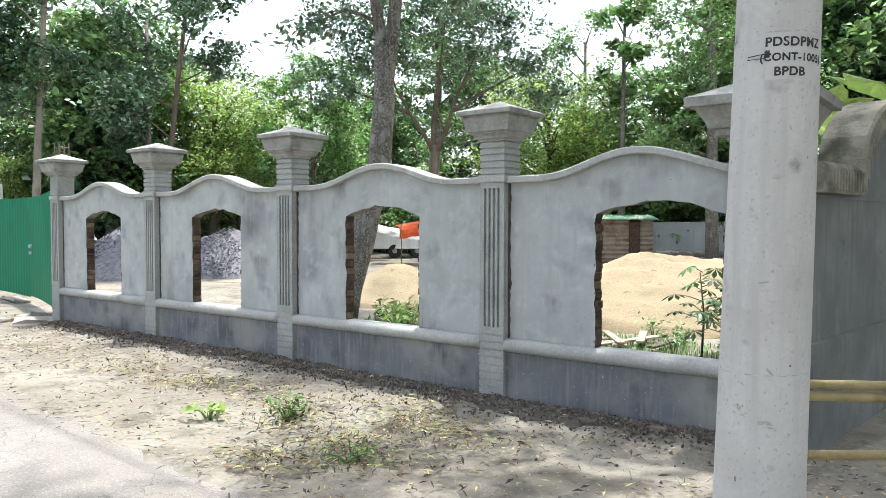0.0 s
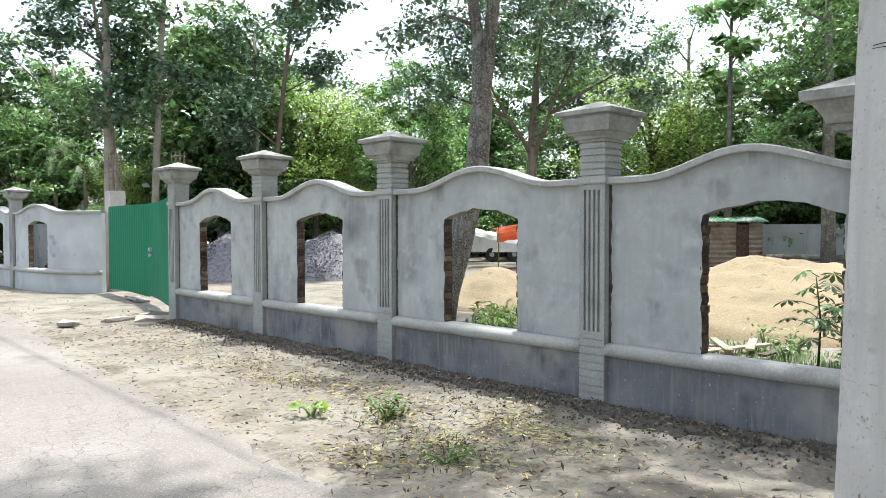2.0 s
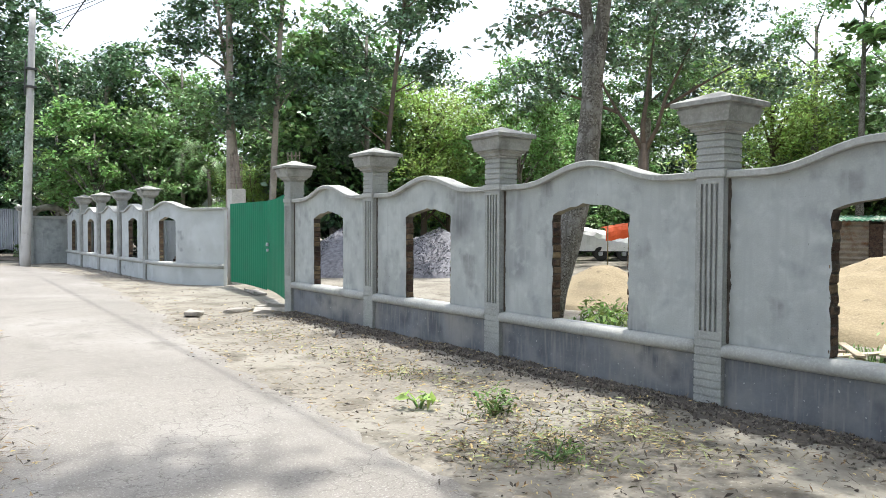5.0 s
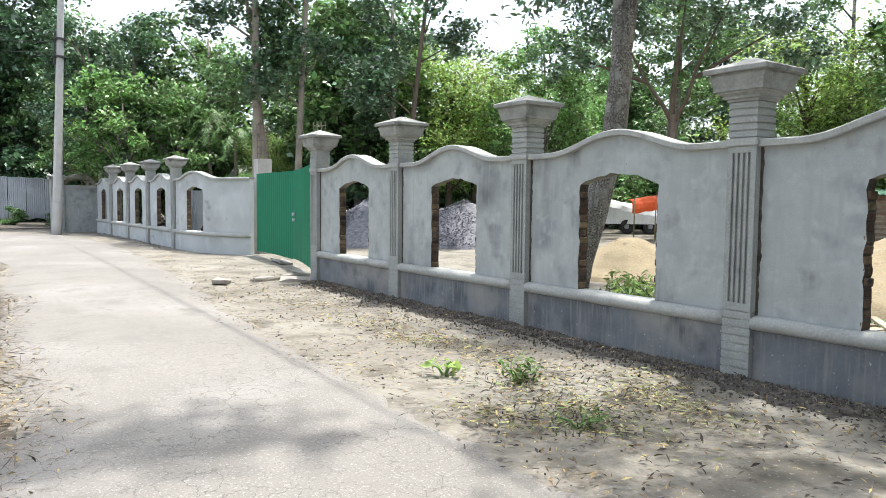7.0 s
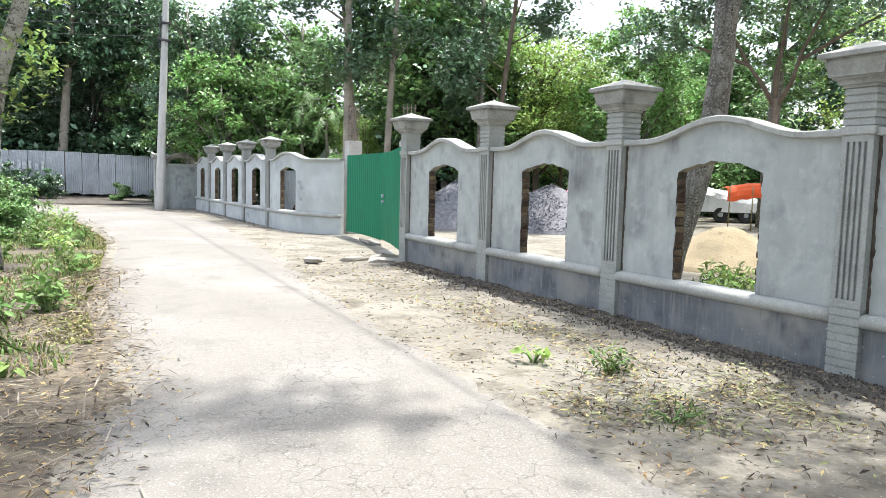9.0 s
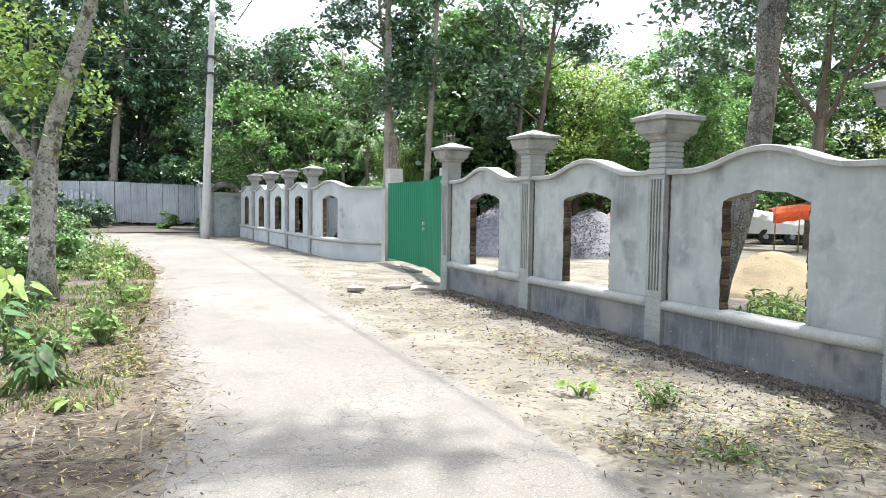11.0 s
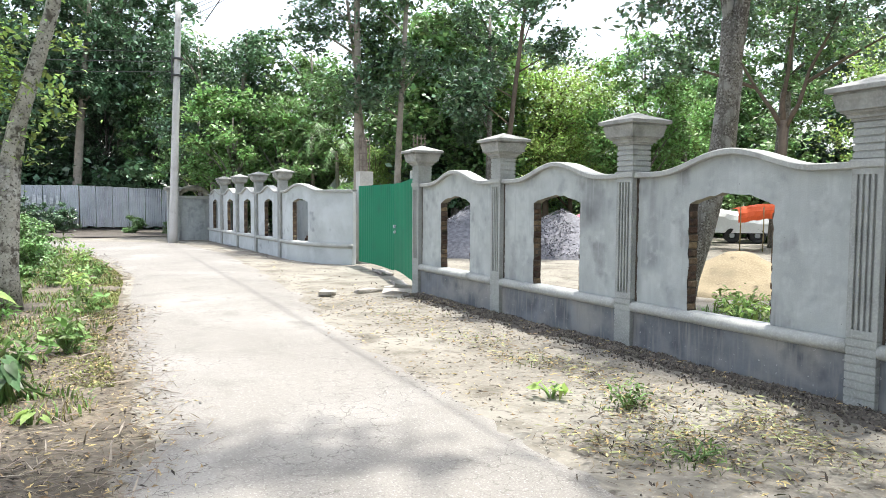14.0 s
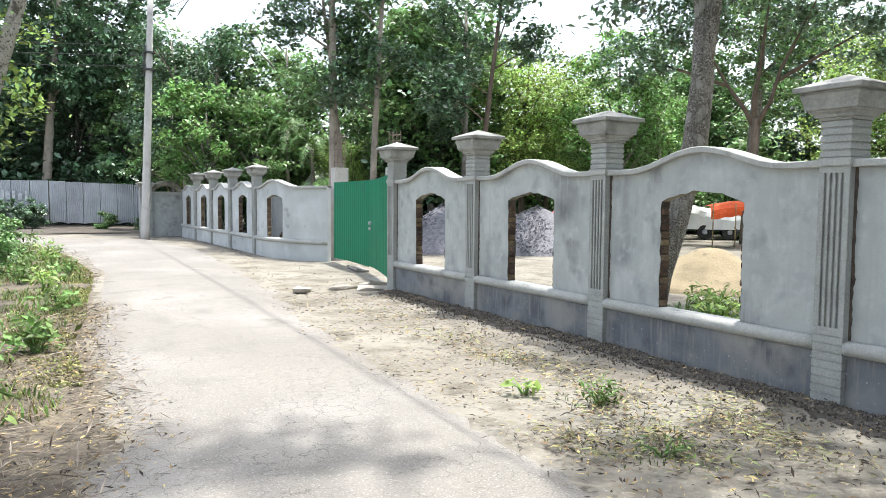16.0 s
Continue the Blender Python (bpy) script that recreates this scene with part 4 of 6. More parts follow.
for x, y, h, turn in [(12.7, 22.7, 8.0, 113), (17.8, 25.7, 8.4, 274), (25.7, 13.9, 9.5, 30)]:
    plant("yellow", x, y, h, turn)
for x, y, h, turn in [(-11.1, 58.5, 3.5, 242), (-1.9, 52.7, 3.7, 22), (5.3, 51.4, 3.3, 103), (9.9, 40.7, 4.7, 117), (8.6, 31.5, 3.4, 90), (10.3, 30.8, 3.3, 357), (20.3, 31.7, 3.7, 98), (23.3, 28.8, 3.8, 4), (31.3, 30.9, 4.0, 106), (26.8, 24.2, 3.4, 31), (24.1, 19.8, 4.3, 76), (39.7, 26.5, 4.7, 149), (32.3, 20.6, 4.4, 102), (31.4, 17.3, 4.1, 251), (30.1, 14.1, 4.1, 331), (32.7, 13.0, 4.2, 16), (30.1, 9.8, 3.8, 106), (32.3, 8.6, 4.8, 72), (31.0, 6.3, 4.3, 291), (31.5, 2.9, 4.1, 293)]:
    plant("bush", x, y, h, turn)
for x, y, h, turn in [(32.7, 1.5, 3.9, 336)]:
    plant("bush", x, y, h, turn)
for x, y, h, turn in [(-9.0, 49.5, 4.6, 10), (-12.0, 51.0, 4.8, 80), (-4.6, 48.5, 4.4, 160), (-15.0, 53.0, 5.0, 220), (-1.5, 46.0, 4.0, 300), (-8.7, 55.5, 3.2, 149), (-6.5, 55.6, 4.7, 260), (-4.2, 52.7, 4.3, 220), (0.2, 49.9, 4.3, 143), (2.6, 50.6, 4.5, 74), (4.9, 39.1, 3.7, 182), (5.9, 35.4, 4.3, 101), (10.6, 27.3, 4.5, 167), (11.7, 25.7, 3.8, 78), (19.1, 33.8, 4.8, 317), (24.1, 33.1, 3.4, 195), (22.7, 25.4, 3.5, 185), (32.6, 24.1, 4.2, 164), (31.2, 4.5, 4.4, 20), (31.4, -0.2, 3.9, 215)]:
    plant("bush_dark", x, y, h, turn)



def dome_tree(x, y, h, radius, low, mat, leaf, n, seed, label):
    """A rounded tree whose crown is a dome of many leafy pads."""
    rng = random.Random(seed)
    mid, half = (h + low) / 2, (h - low) / 2
    blobs = []
    for k in range(26):
        zz = -0.8 + 1.75 * (k + 0.5) / 26
        a = 2.4 * k + rng.uniform(-0.4, 0.4)
        w = math.sqrt(max(0.04, 1 - zz * zz)) * radius * rng.uniform(0.6, 0.95)
        q = radius * rng.uniform(0.26, 0.42)
        blobs.append(((math.cos(a) * w, math.sin(a) * w, mid + half * zz * 0.88), (q, q, q * 0.6)))
    limbs = [([(0, 0, max(0.4, c[2] * 0.55)), (c[0] * 0.45, c[1] * 0.45, c[2] * 0.8), c], [0.05, 0.03, 0.01]) for c, w in blobs[::2]]
    ob = tree("tree", label, ([(0, 0, -0.1), (0.08, 0.05, h * 0.35), (0.0, 0.1, h * 0.8)], [0.15, 0.11, 0.04]), limbs, blobs, n, leaf, mat, "bark", seed, "trees behind the wall", 0.2)
    ob.matrix_basis = pose(x, y, 0)


dome_tree(14.4, 18.4, 8.6, 2.1, 2.2, "leaf_bright", 0.17, 12000, 301, "rounded bright green tree behind the stone heap")
dome_tree(18.4, 20.2, 6.7, 1.9, 1.6, "leaf_bright", 0.17, 8000, 302, "low rounded bright green tree")
for k, (x, y, h, mat) in enumerate(((0.8, 29.6, 6.8, "leaf_bright"), (2.9, 29.1, 6.6, "leaf_mid"), (0.6, 37.8, 9.0, "leaf_mid"), (-1.0, 46.0, 9.4, "leaf_mid"), (-3.5, 48.2, 9.8, "leaf_dark"))):
    dome_tree(x, y, h, 2.2, 1.4, mat, 0.22, 6000, 310 + k, "leafy green tree at the edge of the wood")


# trees of their own: the forked trunk behind the wall
def forked_tree():
    t = ([(-0.27, 0.29, -0.1), (-0.18, 0.20, 0.5), (0.0, 0.04, 1.3), (0.22, -0.14, 2.6), (0.30, -0.18, 3.7), (0.30, -0.14, 4.6)], [0.29, 0.24, 0.22, 0.19, 0.175, 0.14])
    limbs = [([(0.30, -0.17, 3.5), (0.33, -0.12, 4.5), (0.22, -0.02, 5.6), (0.0, 0.4, 8.0), (-0.4, 0.8, 10.5)], [0.12, 0.115, 0.105, 0.09, 0.04]),
             ([(0.30, -0.18, 3.5), (0.40, -0.24, 4.5), (0.50, -0.30, 5.6), (0.8, -0.6, 8.0), (1.4, -0.9, 11.0)], [0.13, 0.13, 0.12, 0.10, 0.04])]
    blobs = []
    rng = random.Random(5)
    for k in range(16):
        a, rr = rng.uniform(0, 6.28), rng.uniform(0.8, 3.2)
        blobs.append(((0.4 + math.cos(a) * rr, -0.1 + math.sin(a) * rr, rng.uniform(6.6, 12.0)), (1.0, 1.0, 0.7)))
        limbs.append(([(0.3, -0.1, 5.5 + k * 0.25), (0.4 + math.cos(a) * rr * 0.5, -0.1 + math.sin(a) * rr * 0.5, blobs[-1][0][2] - 0.6), blobs[-1][0]], [0.05, 0.035, 0.01]))
    for c, w in (((-0.6, 0.65, 4.9), 0.45), ((-0.9, 0.95, 5.5), 0.6), ((-0.35, 0.45, 6.0), 0.55), ((1.1, -0.9, 5.7), 0.6)):
        blobs.append((c, (w, w, w * 0.8)))
        limbs.append(([(0.3, -0.12, c[2] + 0.1), ((c[0] + 0.3) / 2, (c[1] - 0.12) / 2, c[2] + 0.3), c], [0.04, 0.03, 0.01]))
    ob = tree("tree", "tall tree with a thick grey forked trunk behind the wall", t, limbs, blobs, 14000, 0.15, "leaf_dark", "bark", 51, "trees in the yard", 0.24)
    ob.matrix_basis = pose(3.22, 4.84, 0)


forked_tree()


def vee_tree():
    t = ([(0, 0, -0.1), (0.02, 0, 2.0), (0.05, 0, 4.2)], [0.18, 0.14, 0.125])
    limbs = [([(0.05, 0, 3.9), (-0.18, 0.22, 4.5), (-0.48, 0.6, 5.2), (-0.75, 0.95, 6.0), (-1.2, 1.6, 8.2)], [0.085, 0.07, 0.055, 0.04, 0.015]),
             ([(0.05, 0, 3.9), (0.0, 0.02, 4.8), (0.1, -0.06, 5.6), (0.12, -0.15, 6.6), (0.3, -0.35, 8.8)], [0.09, 0.075, 0.06, 0.045, 0.015]),
             ([(0.08, -0.05, 4.0), (0.3, -0.32, 4.7), (0.42, -0.52, 5.6), (0.7, -0.9, 6.6), (1.2, -1.5, 8.4)], [0.085, 0.068, 0.055, 0.04, 0.015]),
             ([(0.4, -0.5, 5.3), (1.0, -1.25, 5.9), (1.8, -2.2, 6.6)], [0.06, 0.045, 0.02]), ([(-0.48, 0.6, 5.2), (-1.2, 1.6, 5.7), (-2.0, 2.6, 6.2)], [0.06, 0.045, 0.02])]
    blobs = [((-1.0, 1.4, 7.2), (1.5, 1.5, 1.0)), ((0.6, -1.0, 7.8), (1.5, 1.5, 1.1)), ((-0.2, 0.2, 8.8), (1.6, 1.6, 0.9)), ((1.8, -2.3, 6.6), (1.2, 1.2, 0.8)), ((-2.1, 2.6, 6.3), (1.2, 1.2, 0.8)), ((-1.8, 2.2, 8.4), (1.3, 1.3, 0.8)), ((1.6, -2.0, 8.4), (1.3, 1.3, 0.8)), ((2.3, -3.0, 5.6), (0.9, 0.9, 0.6))]
    ob = tree("tree", "spreading tree with a brown trunk parting low", t, limbs, blobs, 15000, 0.15, "leaf_dark", "bark_red", 52, "trees in the yard", 0.24)
    ob.matrix_basis = pose(13.1, 11.2, 0)


vee_tree()


def roadside_tree():
    t = ([(0, 0, -0.1), (0.01, 0, 0.6), (0.06, 0.05, 1.5), (0.11, 0.1, 2.2)], [0.25, 0.20, 0.18, 0.172])
    limbs = [([(0.07, 0.07, 1.6), (0.12, 0.1, 2.2), (0.25, 0.1, 2.9), (0.48, 0.08, 3.7), (0.75, 0.02, 4.6), (1.0, 0.0, 6.2), (1.1, 0.0, 8.0)], [0.176, 0.172, 0.14, 0.125, 0.11, 0.08, 0.03]),
             ([(0.08, 0.08, 1.75), (-0.22, 0.3, 2.4), (-0.6, 0.5, 2.9), (-1.3, 0.9, 3.7), (-2.0, 1.2, 5.0)], [0.12, 0.10, 0.095, 0.07, 0.03])]
    blobs = [((0.7, 0.2, 5.5), (0.75, 0.8, 0.6)), ((-0.1, 0.2, 4.0), (0.5, 0.5, 0.5)), ((0.75, 0.05, 4.2), (0.3, 0.3, 0.25)), ((0.55, 0.1, 3.2), (0.4, 0.4, 0.35)), ((-0.4, 0.4, 3.6), (0.5, 0.5, 0.5)), ((-1.4, 1.0, 4.6), (1.0, 1.0, 0.8)), ((0.5, 0.9, 6.6), (0.9, 0.9, 0.6)), ((0.15, -0.1, 2.5), (0.35, 0.35, 0.3)), ((-0.2, 0.1, 1.9), (0.35, 0.3, 0.2))]
    ob = tree("tree", "roadside tree with a mottled grey trunk and bright leaves", t, limbs, blobs, 5200, 0.125, "leaf_yellow", "bark_mottled", 53, "roadside trees", 0.2, per=12, sides=14)
    ob.matrix_basis = pose(-6.75, 9.2, 0)


roadside_tree()


def tall_trunk(x, y, r, h, lean, seed, clear, label, mat="leaf_dark", bark="bark_pale", n=5200, radius=2.2, leaf=0.19):
    rng = random.Random(seed)
    t = ([(lean[0] * (k / 6) ** 1.3, lean[1] * (k / 6) ** 1.3, -0.1 + h * k / 6) for k in range(7)], [r * (1.15 - 0.12 * k) for k in range(7)])
    blobs, limbs = [], []
    for k in range(9):
        z = clear + (h + 1 - clear) * (k + 0.5) / 9
        a, rr = rng.uniform(0, 6.28), radius * rng.uniform(0.3, 0.8)
        f = (z / h) ** 1.3
        c = (lean[0] * f + math.cos(a) * rr, lean[1] * f + math.sin(a) * rr, z)
        blobs.append((c, (radius * 0.42, radius * 0.42, radius * 0.34)))
        limbs.append(([(lean[0] * f, lean[1] * f, z - 0.9), ((lean[0] * f + c[0]) / 2, (lean[1] * f + c[1]) / 2, z - 0.4), c], [r * 0.32, r * 0.2, r * 0.06]))
    ob = tree("tree", label, t, limbs, blobs, n, leaf, mat, bark, seed, "trees behind the gate", 0.24)
    ob.matrix_basis = pose(x, y, 0)


tall_trunk(4.5, 20.2, 0.12, 13, (0.9, 0.4), 61, 5.0, "tall slender pale-barked tree behind the gate", mat="leaf_dark", n=6500)
tall_trunk(3.4, 20.9, 0.165, 13, (0.1, 0.5), 62, 5.4, "tall pale-barked tree with a stout trunk behind the gate", n=7000)
tall_trunk(4.1, 21.4, 0.09, 11, (-1.1, 0.3), 63, 5.0, "thin leaning tree behind the gate", mat="leaf_mid", n=4500)
tall_trunk(6.8, 16.9, 0.095, 12, (1.5, 0.0), 64, 4.6, "slim tree with a brown trunk and dark leaves", bark="bark_red", n=9000)
tall_trunk(-5.35, 45.7, 0.27, 15, (1.2, 0.2), 65, 7.0, "big tree with a pale parted trunk behind the fence", n=13000, radius=3.4)
tall_trunk(25.3, 10.1, 0.15, 10.7, (0.2, 0.0), 66, 7.2, "slender young tree with big drooping leaves", mat="leaf_mid", bark="bark", n=900, radius=1.3, leaf=0.42)


# unseen trees beside the camera, added so their crowns shade verge and road
def shade_tree(x, y, blobs, seed, label):
    t = ([(0, 0, -0.1), (0.05, 0.02, 2.5), (0.0, 0.1, 5.5), (-0.1, 0.2, 8.5)], [0.30, 0.24, 0.20, 0.12])
    limbs = [([(0.0, 0.1, 5.0 + 0.3 * k), (c[0] * 0.5, c[1] * 0.5, c[2] * 0.5 + 3.2), c], [0.10, 0.07, 0.02]) for k, (c, r) in enumerate(blobs)]
    ob = tree("tree", label, t, limbs, blobs, 7000, 0.2, "leaf_mid", "bark", seed, "trees beside the camera", 0.34)
    ob.matrix_basis = pose(x, y, 0)


shade_tree(3.6, -4.4, [((-2.6, 1.6, 9.0), (1.6, 1.5, 0.9)), ((-3.8, 3.4, 9.6), (1.4, 1.5, 0.8)), ((-1.0, 3.0, 10.5), (1.6, 1.6, 1.0)), ((0.5, 0.5, 11.0), (2.0, 2.0, 1.2)), ((-4.6, 1.0, 8.6), (1.2, 1.3, 0.7)), ((-1.5, -1.0, 9.6), (1.6, 1.6, 1.0)), ((1.5, 2.0, 9.8), (1.6, 1.6, 1.0))], 91, "unseen spreading tree beside the side wall, added for shade")
shade_tree(-9.2, 0.5, [((6.4, 1.1, 14.2), (1.3, 0.6, 0.5)), ((5.3, 0.8, 14.6), (1.0, 0.6, 0.5)), ((7.7, 0.7, 14.0), (0.8, 0.5, 0.4)), ((1.5, -0.5, 9.5), (1.8, 1.8, 1.0)), ((-0.5, 1.0, 10.5), (2.0, 2.0, 1.2)), ((-1.5, -1.5, 9.0), (1.8, 1.8, 1.0))], 92, "unseen tree on the bank, added to shade the road")

tall_trunk(26.4, 12.5, 0.16, 10.5, (0.2, 0.1), 94, 3.4, "tree with a thin trunk and dense green leaves", mat="leaf_mid", bark="bark", n=4500, radius=1.9, leaf=0.17)
tall_trunk(19.6, 2.5, 0.17, 11.0, (0.2, 0.1), 95, 3.6, "tree with a grey trunk and dense green leaves", mat="leaf_bright", bark="bark", n=8500, radius=2.8, leaf=0.17)


def palm(x, y, h, n, seed):
    """A palm with arching feathered fronds."""
    rng = random.Random(seed)
    top = thing("palm", "palm with arching green fronds behind the gate", "palm", "palms behind the gate", m=pose(x, y, 0))
    v, f = tube([(0, 0, -0.1), (0.05, 0, h * 0.5), (0.0, 0.05, h)], [0.12, 0.09, 0.08], 9, 0.1, seed)
    part("trunk", mesh_of("trunk", v, f, "bark_pale", True), "bark_pale", top)
    for k in range(n):
        a = 2 * math.pi * k / n + rng.uniform(-0.2, 0.2)
        L, rise = rng.uniform(1.1, 1.5), rng.uniform(0.5, 1.5)
        pts = [Vector((math.cos(a) * L * u, math.sin(a) * L * u, h + rise * 2.2 * u - (rise + 1.5) * u * u * 1.1)) for u in (0, 0.15, 0.3, 0.45, 0.6, 0.75, 0.9, 1.0)]
        v, f = tube(pts, [0.02, 0.018, 0.016, 0.013, 0.010, 0.008, 0.005, 0.003], 5)
        side = Vector((-math.sin(a), math.cos(a), 0))
        for i in range(34):
            u = 0.12 + 0.86 * i / 33
            s = u * 7
            j = min(6, int(s))
            p0 = pts[j].lerp(pts[j + 1], s - j)
            fwd = (pts[j + 1] - pts[j]).normalized()
            w = 0.42 * math.sin(math.pi * (0.15 + 0.8 * u))
            for sg in (-1, 1):
                tip = p0 + side * sg * w * 0.8 + fwd * w * 0.5 + Vector((0, 0, -0.25 * w))
                o = len(v)
                v += [p0 + fwd * 0.016, p0 - fwd * 0.016, tip]
                f.append((o, o + 1, o + 2))
        part("frond", mesh_of("frond", v, f, "leaf_mid"), "leaf_mid", top)


for k, (x, y, h, n) in enumerate([(4.0, 28.4, 4.6, 13), (5.0, 27.9, 4.0, 12), (3.1, 30.0, 4.4, 12)]):
    palm(x, y, h, n, 200 + k)
for x, y, h, turn in [(6.6, 27.0, 4.6, 300), (14.9, 23.8, 6.5, 280), (33.8, 17.1, 7.5, 290), (3.7, 43.2, 6.5, 50), (-1.4, 52.6, 5.5, 230)]:
    plant("yellow", x, y, h, turn)
for x, y, h, turn in [(2.7, 32.4, 4.6, 95), (4.3, 30.5, 4.4, 170), (4.6, 25.8, 4.0, 240)]:
    plant("bright", x, y, h, turn)

# ---- the yard behind the wall ----
def heap(name, label, category, cx, cy, rx, ry, h, mat, seed, turn=0.0, bumps=0.06, n=56, power=1.0):
    """A poured heap: a cone with a rounded crest and an uneven skin."""
    v, f = [(0, 0, h * 0.9 + bumps * noise.noise(Vector((0, 0, seed))))], []
    rings = 26
    for r in range(1, rings + 1):
        u = r / rings
        for k in range(n):
            a = 2 * math.pi * k / n
            w = 1 + 0.16 * noise.noise(Vector((math.cos(a) * 1.2, math.sin(a) * 1.2, seed)))
            x, y = math.cos(a) * rx * u * w, math.sin(a) * ry * u * w
            z = h * max(0.0, (1 - u)) ** power * (1 - 0.10 * math.exp(-(u / 0.10) ** 2)) + bumps * noise.noise(Vector((x * 1.3, y * 1.3, seed))) * (1 - u * 0.6) + 0.45 * bumps * noise.noise(Vector((x * 3.2, y * 3.2, seed))) + 0.25 * bumps * noise.noise(Vector((x * 8, y * 8, seed)))
            v.append((x, y, z if r < rings else -0.1))
    f += [(0, 1 + k, 1 + (k + 1) % n) for k in range(n)]
    for r in range(rings - 1):
        for k in range(n):
            a, b = 1 + r * n + k, 1 + r * n + (k + 1) % n
            f.append((a, a + n, b + n, b))
    ob = new(name, mesh_of(name, v, f, mat, True))
    ob.matrix_basis = pose(cx, cy, 0, 0, 0, turn)
    return tagged(ob, label, category)


heap("sand_mound", "broad heap of pale yellow building sand", "sand", 7.4, 1.3, 3.1, 3.9, 1.12, "sand", 3, 20, 0.16, power=0.8)
heap("sand_mound", "low heap of pale yellow sand behind another", "sand", 9.4, -1.4, 2.6, 2.6, 1.0, "sand", 8, 0, 0.12, power=0.8)
heap("sand_mound", "small conical heap of yellow sand", "sand", 5.95, 6.5, 1.55, 1.55, 0.86, "sand", 5, 0, 0.05)
heap("gravel_mound", "large heap of blue-grey crushed stone", "gravel", 9.3, 16.9, 3.0, 3.4, 1.5, "gravel_base", 6, 30, 0.12)
heap("gravel_mound", "heap of dark crushed stone", "gravel", 6.4, 18.2, 2.4, 2.6, 1.6, "gravel_base", 9, 0, 0.12)


def stones():
    rng = np.random.default_rng(3)
    v, f = [], []
    for cx, cy, r, h, n in ((9.3, 16.9, 3.0, 1.5, 9000), (6.4, 18.2, 2.3, 1.6, 6000)):
        for _ in range(n):
            u, a = math.sqrt(rng.random()) * 0.97, rng.uniform(0, 6.283)
            p = np.array([cx + math.cos(a) * r * u, cy + math.sin(a) * r * u, h * (1 - u) + 0.02])
            s = rng.uniform(0.02, 0.05)
            o = len(v)
            q = rng.normal(size=(4, 3))
            q /= np.linalg.norm(q, axis=1)[:, None]
            v += [tuple(p + t * s) for t in q]
            f += [(o, o + 1, o + 2), (o, o + 2, o + 3), (o, o + 3, o + 1), (o + 1, o + 3, o + 2)]
    ob = new("crushed_stones", mesh_of("crushed_stones", v, f, "gravel"))
    tagged(ob, "loose blue-grey crushed stones on the heaps", "gravel", kind="stuff")


stones()
bm = bmesh.new()
bmesh.ops.create_grid(bm, x_segments=14, y_segments=8, size=0.5)
for vtx in bm.verts:
    vtx.co = Vector((vtx.co.x * 0.9, vtx.co.y * 0.6, 0.08 * noise.noise(vtx.co * 4) - 0.25 * abs(vtx.co.x)))
me = bpy.data.meshes.new("pink_sheet")
bm.to_mesh(me)
bm.free()
me.materials.append(M["pink"])
ob = tagged(new("plastic_sheet", me), "crumpled pink plastic sheet on the stone heap", "sheet")
ob.matrix_basis = pose(9.9, 16.3, 1.22, 24, -18, 30)
md = ob.modifiers.new("thick", "SOLIDIFY")
md.thickness = 0.01


def far_wall():
    top = thing("yard_wall", "pale grey panelled wall at the far side of the yard", "wall", kind="structure")
    L = 2.4
    bm = boxes((-0.06, 0.06, 0.06, L - 0.06, -0.1, 1.66), (-0.09, 0.09, 0.0, L, 1.66, 1.74), (-0.09, 0.09, -0.07, 0.07, -0.1, 1.72), bevel=0.01)
    for d in ((0.3, L - 0.3, 1.38, 1.42), (0.3, L - 0.3, 0.42, 0.46), (0.3, 0.34, 0.46, 1.38), (L - 0.34, L - 0.3, 0.46, 1.38), (0.55, L - 0.55, 1.16, 1.19), (0.55, L - 0.55, 0.65, 0.68), (0.55, 0.58, 0.68, 1.16), (L - 0.58, L - 0.55, 0.68, 1.16)):
        box(bm, -0.11, -0.05, d[0] - 0.015, d[1] + 0.015, d[2] - 0.01, d[3] + 0.01)
    first = part("panel", bm, "far_wall", top, m=pose(28.5, -14, 0))
    for k in range(1, 31):
        p = part("panel", first.data, "far_wall", top, m=pose(28.5, -14 + L * k, 0))


far_wall()


